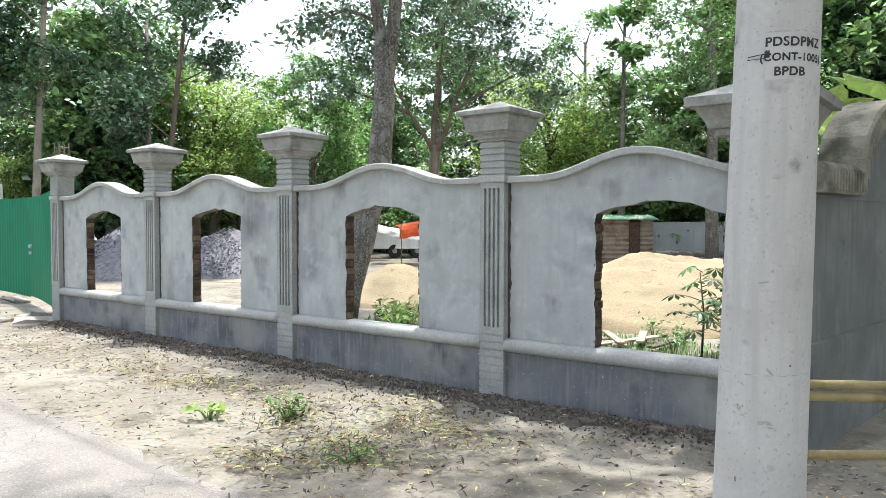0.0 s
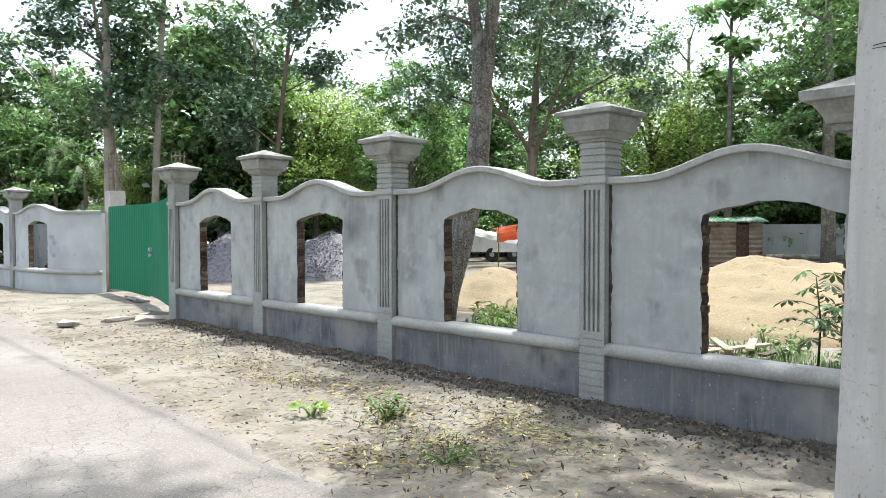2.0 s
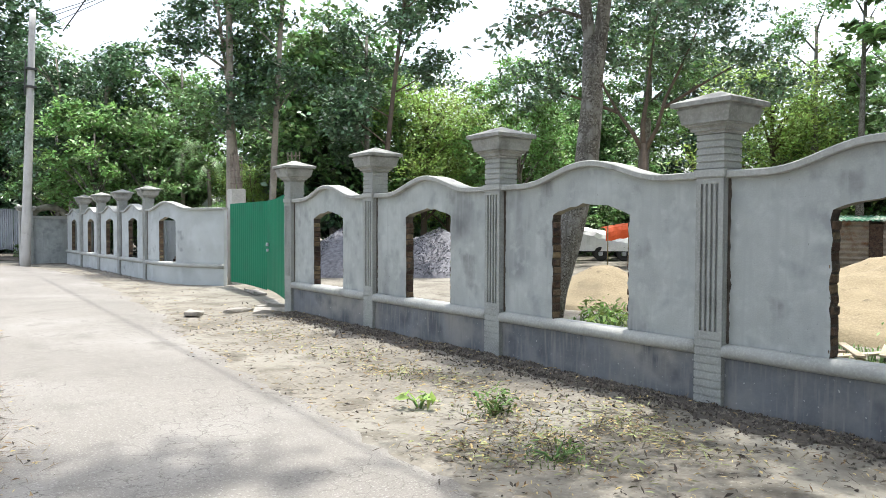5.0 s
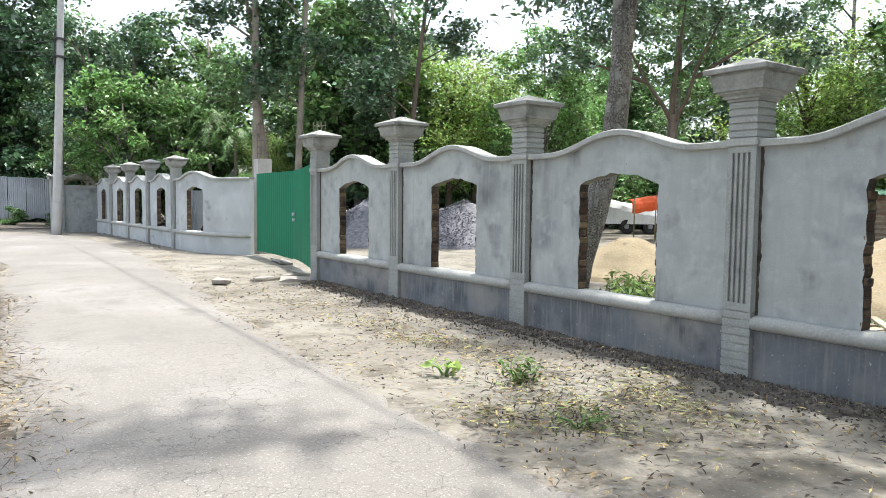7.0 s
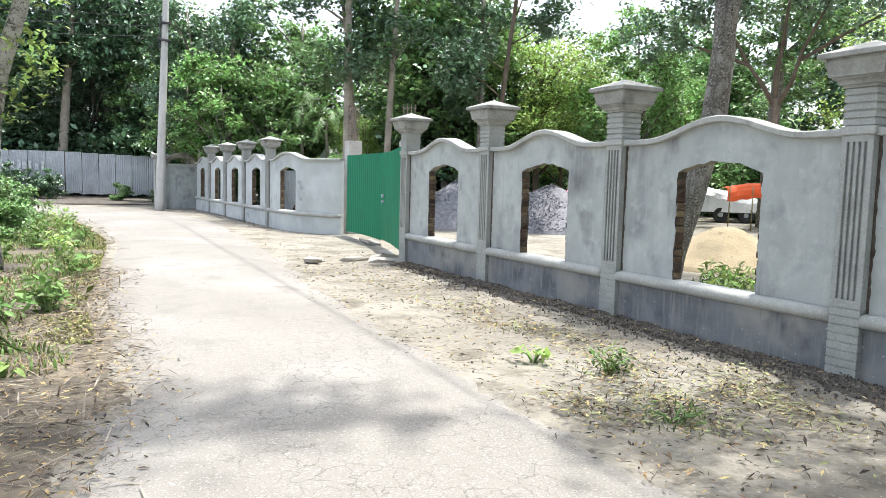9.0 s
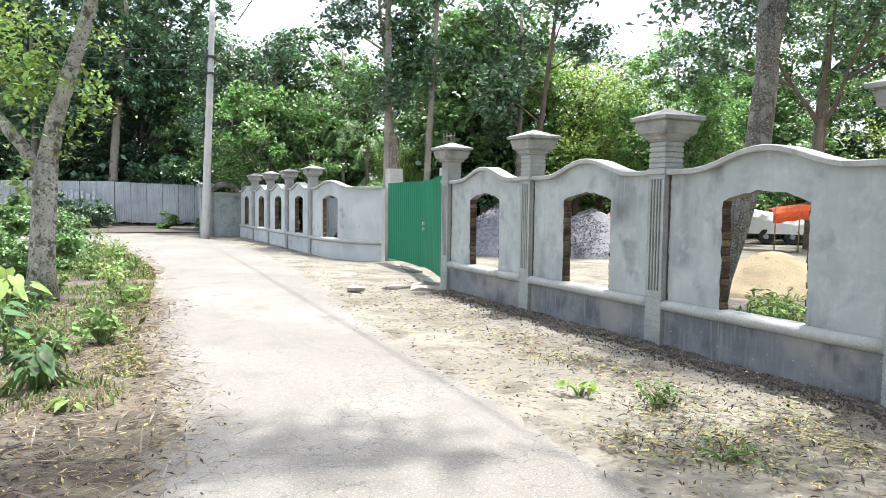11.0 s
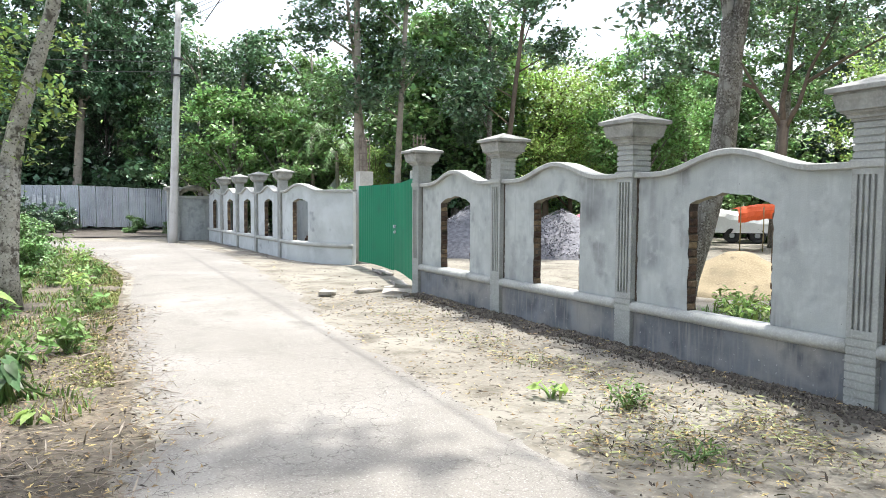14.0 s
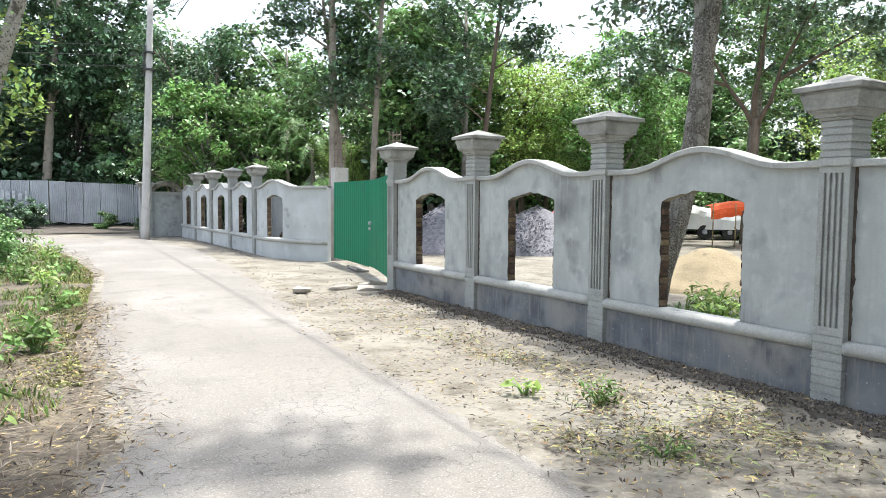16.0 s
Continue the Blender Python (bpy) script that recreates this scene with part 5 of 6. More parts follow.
def hut():
    top = thing("tin_hut", "small patched hut of rusty sheets with a green roof", "hut", m=pose(22.6, 8.8, 0, 0, 0, -58) @ Matrix.Diagonal((0.78, 0.78, 1, 1)))
    def sheets(x0, x1, y, z1, horiz):
        v, f = [], []
        k = 40
        for i in range(k + 1):
            z = -0.05 + (z1 + 0.05) * i / k
            o = 0.05 * math.sin(i * math.pi / 2)
            v += [(x0, y + o, z), (x1, y + o, z), (x0, y + o + 0.01, z), (x1, y + o + 0.01, z)]
        for i in range(k):
            a, b = i * 4, i * 4 + 4
            f += [(a, a + 1, b + 1, b), (a + 2, b + 2, b + 3, a + 3), (a, b, b + 2, a + 2), (a + 1, a + 3, b + 3, b + 1)]
        return mesh_of("sheet", v, f, "rust")
    part("wall_sheet", sheets(-1.35, 0.15, -1.0, 1.82, True), "rust", top)
    part("door", boxes((0.17, 0.72, -1.03, -0.99, 0, 1.7), bevel=0.005), "brick", top, "rusty brown sheet door")
    part("wall_sheet", sheets(0.74, 1.35, -1.0, 1.82, True), "rust", top)
    for x in (-1.35, 1.35):
        me = sheets(-1.0, 1.0, 0, 1.82, True)
        part("wall_sheet", me, "rust", top, m=pose(x, 0, 0, 0, 0, 90))
    part("wall_sheet", sheets(-1.35, 1.35, 1.0, 1.82, True), "rust", top)
    v, f = [], []
    k = 60
    for i in range(k + 1):
        x = -1.6 + 3.2 * i / k
        o = 0.02 * math.sin(i * math.pi / 2)
        v += [(x, -1.35, 1.80 + o), (x, 1.3, 2.0 + o), (x, -1.35, 1.83 + o), (x, 1.3, 2.03 + o)]
    for i in range(k):
        a, b = i * 4, i * 4 + 4
        f += [(a, a + 1, b + 1, b), (a + 2, b + 2, b + 3, a + 3), (a, b, b + 2, a + 2), (a + 1, a + 3, b + 3, b + 1)]
    part("roof", mesh_of("roof", v, f, "green_tin"), "green_tin", top, "sloping green corrugated roof")


hut()
for k, (x, y, z, L, r, ang) in enumerate(((23.6, 6.2, 0.16, 3.6, 0.16, -40), (23.9, 6.4, 0.15, 3.2, 0.15, -36), (23.8, 6.3, 0.42, 3.4, 0.15, -42), (24.6, 5.2, 0.14, 2.6, 0.14, -50))):
    v, f = tube([(-L / 2, 0, 0), (-L / 6, 0.04, 0.01), (L / 5, -0.03, 0.0), (L / 2, 0, 0.02)], [r, r * 0.95, r * 0.9, r * 0.8], 10, 0.1, k)
    ob = tagged(new("log", mesh_of("log", v, f, "bark", True)), "dark felled log lying by the hut", "log", "felled logs")
    ob.matrix_basis = pose(x, y, z, 0, 0, ang)


def covered_trailer():
    top = thing("covered_trailer", "farm trailer covered by a white tarpaulin", "trailer", m=pose(20.25, 20.5, 0, 0, 0, -46))
    bm = bmesh.new()
    bmesh.ops.create_grid(bm, x_segments=40, y_segments=26, size=0.5)
    for vtx in bm.verts:
        x, y = vtx.co.x * 5.6 + 0.45, vtx.co.y * 3.6
        u = max(0.0, -1.5 - x, x - 2.3, (abs(y) - 0.75))
        z = 1.95 - 0.75 * max(0.0, min(1.0, (x + 1.2) / 3.0)) ** 0.8 - 0.25 * max(0.0, -0.9 - x) - 1.5 * min(1.0, u) + 0.10 * noise.noise(Vector((x * 3, y * 3, 0)))
        vtx.co = Vector((max(-1.65, min(2.45, x)) + 0.06 * noise.noise(Vector((x * 2, y * 2, z * 3))), max(-0.9, min(0.9, y)) + 0.06 * noise.noise(Vector((y * 2, x * 3, z * 2))), max(0.45, z)))
    part("tarpaulin", bm, "white_cloth", top, "white tarpaulin with folds")
    part("chassis", boxes((-1.5, 2.2, -0.7, 0.7, 0.40, 0.62), (-2.2, -1.5, -0.06, 0.06, 0.44, 0.54), bevel=0.01), "dark_metal", top)
    for x in (0.95, 2.0):
        for y in (-0.82, 0.82):
            v, f = [], []
            k = 20
            prof = [(0.14, -0.07), (0.30, -0.09), (0.34, -0.05), (0.34, 0.05), (0.30, 0.09), (0.14, 0.07)]
            for i in range(k):
                a = 2 * math.pi * i / k
                v += [(r * math.cos(a), o, r * math.sin(a)) for r, o in prof]
            for i in range(k):
                for j in range(6):
                    f.append((i * 6 + j, i * 6 + (j + 1) % 6, ((i + 1) % k) * 6 + (j + 1) % 6, ((i + 1) % k) * 6 + j))
            w = part("wheel", mesh_of("wheel", v, f, "tyre", True), "tyre", top, m=pose(x, y, 0.33))
            part("rim", boxes((-0.1, 0.1, -0.05, 0.05, -0.1, 0.1), bevel=0.03), "tin", w)


covered_trailer()


def canopy():
    top = thing("canopy", "orange tarpaulin canopy slung on thin bamboo poles", "canopy", m=pose(17.12, 15.2, 0, 0, 0, -38))
    bm = bmesh.new()
    bmesh.ops.create_grid(bm, x_segments=16, y_segments=12, size=0.5)
    for vtx in bm.verts:
        x, y = vtx.co.x * 1.7, vtx.co.y * 1.5
        drop = 1.9 * max(0.0, (-vtx.co.y - 0.22)) * (1.0 + 0.08 * noise.noise(Vector((x * 4, 0, 5))))
        vtx.co = Vector((x, max(-0.55, y) + 0.05 * noise.noise(Vector((x * 6, drop * 3, 1))), 1.72 - drop + 0.03 * noise.noise(Vector((x * 4, y * 3, 2))) - 0.12 * abs(x - 0.15) + 0.06 * x))
    c = part("sheet", bm, "orange", top, "orange sheet hanging down in front")
    md2 = c.modifiers.new("thick", "SOLIDIFY")
    md2.thickness = 0.008
    for x in (-0.78, 0.02, 0.76):
        for y in (-0.54,):
            v, f = tube([(x, y, -0.05), (x + 0.01, y, 0.9), (x, y, 1.62)], [0.022, 0.022, 0.02], 7)
            part("pole", mesh_of("pole", v, f, "bamboo", True), "bamboo", top)


canopy()
tall_trunk(22.9, 5.3, 0.24, 11, (0.3, 0.2), 71, 4.6, "tree with a straight trunk beside the logs", mat="leaf_mid", bark="bark", n=8000, radius=2.6)
tall_trunk(19.4, 16.3, 0.26, 11, (0.2, -0.4), 72, 4.8, "tree with a dark trunk beside the canopy", mat="leaf_mid", bark="bark", n=8000, radius=2.6)
tall_trunk(8.6, 20.6, 0.14, 9, (0.1, 0.2), 73, 4.4, "thin tree by the stone heap", mat="leaf_dark", bark="bark", n=5000, radius=2.0)

for k, (x, y, L, w, ang, z) in enumerate(((3.5, 0.75, 1.3, 0.12, 60, 0.02), (3.6, 0.5, 1.2, 0.10, 35, 0.05), (3.45, 0.3, 1.4, 0.12, -20, 0.03), (3.75, 0.15, 1.1, 0.10, 20, 0.07), (3.9, -0.2, 1.2, 0.11, -5, 0.02), (3.4, 1.0, 1.2, 0.10, 75, 0.06))):
    ob = tagged(new("plank", bpy.data.meshes.new("plank")), "weathered grey plank lying in the yard", "plank", "loose planks")
    b2 = boxes((-L / 2, L / 2, -w / 2, w / 2, 0, 0.028), bevel=0.004)
    b2.to_mesh(ob.data)
    b2.free()
    ob.data.materials.append(M["timber"])
    ob.matrix_basis = pose(x, y, z, 0, 0.8 if k % 2 else -0.6, ang)


def palm_lobed(pts, size, rng):
    return pts


def seedling(name, label, m, stems, spread, size, n, mat, seed, stem_mat="leaf_bright", category="plant", group="young plants", aspect=0.4):
    """A small plant: bent stems and leaves near their tips."""
    rng = np.random.default_rng(seed)
    top = thing(name, label, category, group, m=m)
    tubes, pts = [], []
    for (x, y, z) in stems:
        tubes.append(tube([(x * 0.1, y * 0.1, -0.03), (x * 0.45, y * 0.45, z * 0.55), (x, y, z)], [0.012, 0.009, 0.005], 6))
        for k in range(n):
            u = 1 - 0.6 * rng.random() ** 2
            pts.append(np.array([x * u, y * u, z * u]) + rng.normal(size=3) * spread)
    v, f = merge(tubes)
    part("stem", mesh_of("stem", v, f, stem_mat, True), stem_mat, top)
    part("foliage", leaves_mesh("foliage", np.array(pts), size * (0.6 + 0.8 * rng.random(len(pts))), mat, rng, aspect=aspect, up=0.8, droop=0.2), mat, top)
    return top



def papaya_seedling(x, y, h, seed):
    """A young papaya: upright stem, long level stalks, each with a leaf of seven pointed lobes."""
    rng = random.Random(seed)
    top = thing("papaya_seedling", "young papaya plant with a thin stem and lobed green leaves", "plant", "young plants", m=pose(x, y, -0.02))
    v, f = tube([(0, 0, -0.03), (0.02, -0.02, h * 0.5), (0.0, 0.03, h)], [0.016, 0.012, 0.007], 7)
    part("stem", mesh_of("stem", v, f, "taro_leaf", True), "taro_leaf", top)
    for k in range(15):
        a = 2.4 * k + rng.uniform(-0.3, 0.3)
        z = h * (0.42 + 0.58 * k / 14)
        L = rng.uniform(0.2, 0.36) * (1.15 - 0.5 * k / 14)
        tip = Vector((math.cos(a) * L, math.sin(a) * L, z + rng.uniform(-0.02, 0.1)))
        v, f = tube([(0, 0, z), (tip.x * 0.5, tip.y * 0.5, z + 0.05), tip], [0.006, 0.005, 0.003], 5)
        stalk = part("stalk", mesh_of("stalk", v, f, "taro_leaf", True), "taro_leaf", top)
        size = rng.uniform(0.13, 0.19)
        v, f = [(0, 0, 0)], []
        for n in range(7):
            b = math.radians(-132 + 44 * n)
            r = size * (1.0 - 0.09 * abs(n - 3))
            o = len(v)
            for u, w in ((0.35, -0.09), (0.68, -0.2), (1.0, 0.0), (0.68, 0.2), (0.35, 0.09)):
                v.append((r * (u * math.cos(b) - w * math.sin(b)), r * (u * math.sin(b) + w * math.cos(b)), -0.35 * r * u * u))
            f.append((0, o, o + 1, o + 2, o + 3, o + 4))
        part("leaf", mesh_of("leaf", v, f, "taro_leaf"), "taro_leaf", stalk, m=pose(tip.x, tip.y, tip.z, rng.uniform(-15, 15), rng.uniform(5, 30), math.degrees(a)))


papaya_seedling(3.15, -0.85, 1.05, 5)
papaya_seedling(3.3, -1.05, 0.7, 6)
for k, (x, y) in enumerate(((2.5, 3.35), (2.6, 3.0), (2.75, 3.65), (2.45, 2.6), (2.9, 3.9), (2.6, 2.3))):
    seedling("leafy_weed", "low bright green leafy weed behind the wall", pose(x, y, 0, 0, 0, k * 60), [(0.1, 0.1, 0.32), (-0.2, 0.1, 0.28), (0.15, -0.25, 0.30), (-0.1, -0.2, 0.33), (0.3, 0.05, 0.24)], 0.08, 0.11, 20, "leaf_yellow", 20 + k, group="weeds behind the wall")
for k, (x, y) in enumerate(((3.7, 0.9), (3.95, -0.35), (3.1, -1.2), (4.3, 0.2), (3.3, -0.45))):
    seedling("leafy_weed", "small green weed at the foot of the sand", pose(x, y, 0, 0, 0, k * 50), [(0.08, 0.06, 0.2), (-0.1, 0.05, 0.17), (0.05, -0.1, 0.22)], 0.06, 0.08, 18, "leaf_mid", 40 + k, group="weeds behind the wall")


# ---- bamboo by the near pole ----
def bamboo(pts, r, label):
    pts = [Vector(p) for p in pts]
    a, b = pts[0], pts[-1]
    L = (b - a).length
    points, radii = [], []
    n = int(L / 0.32) + 1
    for k in range(n):
        for u, q in ((0.0, 1.12), (0.03, 1.0), (0.5, 0.97), (0.97, 1.0)):
            t = min(1.0, (k + u) / n)
            points.append(a.lerp(b, t))
            radii.append(r * q)
    v, f = tube(points, radii, 12)
    ob = new("bamboo_pole", mesh_of("bamboo_pole", v, f, "bamboo", True))
    return tagged(ob, label, "bamboo", "bamboo poles by the side wall")


bamboo([(-2.22, -3.00, 0.892), (-0.95, -4.6, 0.85)], 0.021, "dry yellow bamboo rail tied beside the pole")
bamboo([(-2.20, -3.02, 0.838), (-0.95, -4.6, 0.79)], 0.023, "weathered bamboo rail tied beside the pole")
bamboo([(-2.22, -3.02, 0.575), (-0.95, -4.6, 0.55)], 0.023, "lower dry bamboo rail beside the pole")
bamboo([(-0.42, -2.52, -0.05), (-0.24, -2.70, 2.02)], 0.026, "upright bamboo leaning on the wall corner")


def big_leaf_plant():
    top = thing("papaya_plant", "big yellow-green lobed leaves above the side wall", "plant", m=pose(2.6, -2.1, 0))
    v, f = tube([(0, 0, -0.05), (0.02, 0.02, 1.4), (0.0, 0.0, 2.6)], [0.06, 0.05, 0.04], 9)
    part("stem", mesh_of("stem", v, f, "bark_pale", True), "bark_pale", top)
    for k, (ax, ay, z) in enumerate(((-0.45, -0.25, 2.75), (-0.1, -0.6, 2.95), (0.5, 0.1, 2.8), (-0.35, 0.5, 2.9), (0.3, -0.5, 2.7), (-0.7, 0.1, 2.55))):
        v, f = [(0, 0, 0.05)], []
        n = 28
        for i in range(n):
            a = 2 * math.pi * i / n
            r = 0.42 * (0.62 + 0.38 * math.cos(a * 3.5) ** 2)
            v.append((r * math.cos(a), r * math.sin(a), 0.05 - 0.25 * r + 0.03 * math.cos(7 * a)))
        f = [(0, 1 + i, 1 + (i + 1) % n) for i in range(n)]
        part("leaf", mesh_of("leaf", v, f, "leaf_yellow", False), "leaf_yellow", top, m=pose(ax, ay, z, 25 * math.sin(k), 25 * math.cos(k * 2), k * 40))


big_leaf_plant()

for k, (x, y, L, w, ang, z, tilt) in enumerate(((-0.75, 9.45, 0.55, 0.22, 20, -0.01, 4), (-0.3, 9.0, 0.6, 0.28, -30, 0.0, 6), (0.35, 10.4, 0.9, 0.3, 75, -0.01, 3), (1.0, 12.9, 1.2, 0.3, 80, 0.0, 5), (0.0, 9.7, 0.5, 0.3, 10, 0.0, -6), (-1.6, 9.3, 0.5, 0.25, 60, 0.02, 2))):
    bm = bmesh.new()
    box(bm, -L / 2, L / 2, -w / 2, w / 2, -0.05, 0.02)
    bmesh.ops.subdivide_edges(bm, edges=list(bm.edges), cuts=2)
    for vtx in bm.verts:
        vtx.co += noise.noise_vector(vtx.co * 5 + Vector((k, 0, 0))) * 0.05
    me = bpy.data.meshes.new("concrete_slab")
    bm.to_mesh(me)
    bm.free()
    me.materials.append(M["slab"])
    ob = tagged(new("concrete_slab", me), "broken pale concrete slab in front of the gate", "slab", "broken slabs")
    ob.matrix_basis = pose(x, y, z, tilt, 0, ang)


# ---- behind the north stretch ----
def inner_wall():
    top = thing("inner_wall", "pale grey panelled wall inside the yard", "wall", kind="structure")
    for k in range(4):
        y = 20.2 + 2.6 * k
        bm = boxes((3.2, 3.32, y + 0.1, y + 2.5, -0.1, 1.7), (3.14, 3.38, y - 0.1, y + 0.1, -0.1, 1.78), (3.16, 3.36, y + 0.1, y + 2.5, 1.7, 1.77), bevel=0.01)
        for d in ((0.4, 2.2, 1.35, 1.40), (0.4, 2.2, 0.45, 0.50), (0.4, 0.45, 0.50, 1.35), (2.15, 2.2, 0.50, 1.35)):
            box(bm, 3.17, 3.21, y + d[0], y + d[1], d[2], d[3])
        part("panel", bm, "plaster_light", top)


inner_wall()
pile = thing("brick_pile", "loose pile of brown bricks behind the curved wall", "bricks", m=pose(1.25, 19.6, 0))
bb = bmesh.new()
box(bb, -0.12, 0.12, -0.057, 0.057, -0.036, 0.036, 0.006)
pile_brick = bpy.data.meshes.new("brick")
bb.to_mesh(pile_brick)
bb.free()
pile_brick.materials.append(M["brick"])
brng = random.Random(8)
for layer in range(8):
    for k in range(7 - layer // 2):
        part("brick", pile_brick, "brick", pile, m=pose(brng.uniform(-0.3, 0.3), -0.55 + 0.17 * k + layer * 0.03 + brng.uniform(-0.03, 0.03), 0.02 + 0.078 * layer, brng.uniform(-5, 5), brng.uniform(-5, 5), brng.uniform(-30, 30)))


def shed():
    top = thing("shed", "small shed with a pale tin gable roof behind the gate", "shed", m=pose(7.1, 28.3, 0, 0, 0, -35))
    part("wall", boxes((-1.6, 1.6, -1.3, 1.3, -0.1, 2.3), bevel=0.01), "far_wall", top)
    for sg in (-1, 1):
        v, f = [], []
        for i in range(61):
            x = -1.9 + 3.8 * i / 60
            o = 0.015 * math.sin(i * math.pi / 2)
            v += [(x, 0, 2.95 + o), (x, sg * 1.7, 2.25 + o), (x, 0, 2.97 + o), (x, sg * 1.7, 2.27 + o)]
        for i in range(60):
            a, c = i * 4, i * 4 + 4
            f += [(a, a + 1, c + 1, c), (a + 2, c + 2, c + 3, a + 3), (a + 1, a + 3, c + 3, c + 1), (a, c, c + 2, a + 2)]
        part("roof", mesh_of("roof", v, f, "far_wall"), "far_wall", top, "pale corrugated roof slope")


shed()

# ---- litter, clods, grass and weeds ----
def flat_leaves(name, label, n, place, size, mat, seed, aspect=0.3, lift=0.0):
    """Fallen leaves lying on the ground, each a little curled."""
    rng = np.random.default_rng(seed)
    pts = np.array([place(rng) for _ in range(n)])
    z = np.array([ground_height(x, y) for x, y in pts])
    c = np.column_stack([pts, z + lift + 0.012 + 0.012 * rng.random(n)])
    d = rng.normal(size=(n, 3))
    d[:, 2] *= 0.18
    d /= np.linalg.norm(d, axis=1)[:, None]
    side = np.cross(d, np.array([0, 0, 1.0]) + rng.normal(size=(n, 3)) * 0.25)
    side /= np.linalg.norm(side, axis=1)[:, None]
    L = (size * (0.5 + rng.random(n)))[:, None]
    up = np.array([0, 0, 1.0])
    v = np.stack([c - d * L / 2, c + side * L * aspect / 2 + up * L * min(0.12, aspect * 0.4) * rng.random((n, 1)), c + d * L / 2, c - side * L * aspect / 2 + up * L * min(0.12, aspect * 0.4) * rng.random((n, 1))], 1).reshape(-1, 3)
    f = [t for i in range(n) for t in ((4 * i, 4 * i + 1, 4 * i + 2), (4 * i, 4 * i + 2, 4 * i + 3))]
    ob = new(name, mesh_of(name, v, f, mat))
    return tagged(ob, label, "leaf litter", kind="stuff")


def on_verge(rng):
    while True:
        x, y = rng.uniform(-3.2, -0.12), rng.uniform(-3.5, 10) if rng.random() < 0.8 else rng.uniform(10, 26)
        if x > lerp_edge(ROAD_RIGHT, y) - 0.45 * rng.random() ** 2 and noise.noise(Vector((x * 0.9, y * 0.9, 4))) > rng.uniform(-0.7, 0.3):
            return x, y


def green_patch(rng):
    while True:
        cx, cy, r = ((-1.46, 4.05, 0.45), (-1.49, 2.87, 0.3), (-1.22, 2.18, 0.35), (-1.5, 1.31, 0.35), (-1.81, 0.58, 0.35), (-2.07, 0.02, 0.3), (-0.92, 0.29, 0.3), (-1.24, -0.13, 0.3), (-1.26, -0.55, 0.4), (-2.58, 0.15, 0.25), (-1.43, 6.04, 0.5), (-2.01, -0.28, 0.4))[rng.integers(12)]
        x, y = cx + rng.normal() * r * 0.6, cy + rng.normal() * r
        if x > lerp_edge(ROAD_RIGHT, y):
            return x, y


def leaf_drift(rng):
    return green_patch(rng) if rng.random() < 0.45 else on_verge(rng)


def left_bank(rng):
    while True:
        x, y = rng.uniform(-8.0, -4.6), rng.uniform(-0.5, 9) if rng.random() < 0.75 else rng.uniform(12, 27)
        e = lerp_edge(ROAD_LEFT, y)
        if x < e + 0.5 * rng.random() ** 2 and rng.random() < math.exp((x - e) * 0.25):
            return x, y


flat_leaves("fallen_leaves", "dry brown leaves and straw scattered over the verge", 3600, leaf_drift, 0.052, "litter", 1, 0.25, 0.026)
flat_leaves("dark_leaves", "blackened rotting leaves on the verge", 3000, leaf_drift, 0.055, "dark_leaf_litter", 21, 0.26, 0.026)
flat_leaves("bank_dark_leaves", "blackened leaves on the bank", 4000, left_bank, 0.055, "dark_leaf_litter", 22, 0.3, 0.03)
flat_leaves("fallen_twigs", "thin dry straw and twigs on the verge", 3000, on_verge, 0.08, "straw", 2, 0.07, 0.024)
flat_leaves("fallen_green_leaves", "fallen yellow-green leaves in drifts on the verge", 1600, green_patch, 0.066, "litter_green", 3, 0.2, 0.03)
flat_leaves("bank_straw", "dead grass and straw on the road bank", 12000, left_bank, 0.10, "straw", 4, 0.05, 0.038)
flat_leaves("bank_leaves", "dry leaves on the road bank", 4500, left_bank, 0.05, "litter", 5, 0.3, 0.03)
flat_leaves("bank_sticks", "long dry sticks lying on the road bank", 420, left_bank, 0.28, "bark_pale", 7, 0.045, 0.045)
flat_leaves("bank_twigs", "dark dead stalks on the road bank", 2200, left_bank, 0.16, "rod", 6, 0.05, 0.04)


def clods():
    rng = np.random.default_rng(9)
    v, f = [], []
    spots = [(rng.uniform(-0.16, -0.09) - abs(rng.normal()) * 0.22, rng.uniform(-2.4, 8.5), rng.uniform(0.004, 0.019)) for _ in range(8500)]
    spots += [(x, y, rng.uniform(0.006, 0.016)) for x, y in (on_verge(rng) for _ in range(250))]
    spots += [(0.0 - abs(rng.normal()) * 0.3 - 0.1, rng.uniform(18.5, 30), rng.uniform(0.006, 0.02)) for _ in range(400)]
    for x, y, s in spots:
        p = np.array([x, y, ground_height(x, y) + s * 0.4 + (0.024 if x > -0.45 else 0.0)])
        q = rng.normal(size=(5, 3))
        q /= np.linalg.norm(q, axis=1)[:, None]
        q = np.array([[1, 0, 0], [-0.5, 0.87, 0], [-0.5, -0.87, 0], [0, 0, 1], [0, 0, -1]]) + q * 0.35
        o = len(v)
        v += [tuple(p + t * s) for t in q]
        f += [(o, o + 1, o + 3), (o + 1, o + 2, o + 3), (o + 2, o, o + 3), (o + 1, o, o + 4), (o + 2, o + 1, o + 4), (o, o + 2, o + 4)]
    ob = new("soil_clods", mesh_of("soil_clods", v, f, "clod"))
    tagged(ob, "dark crumbled soil clods along the foot of the wall", "soil", kind="stuff")


clods()


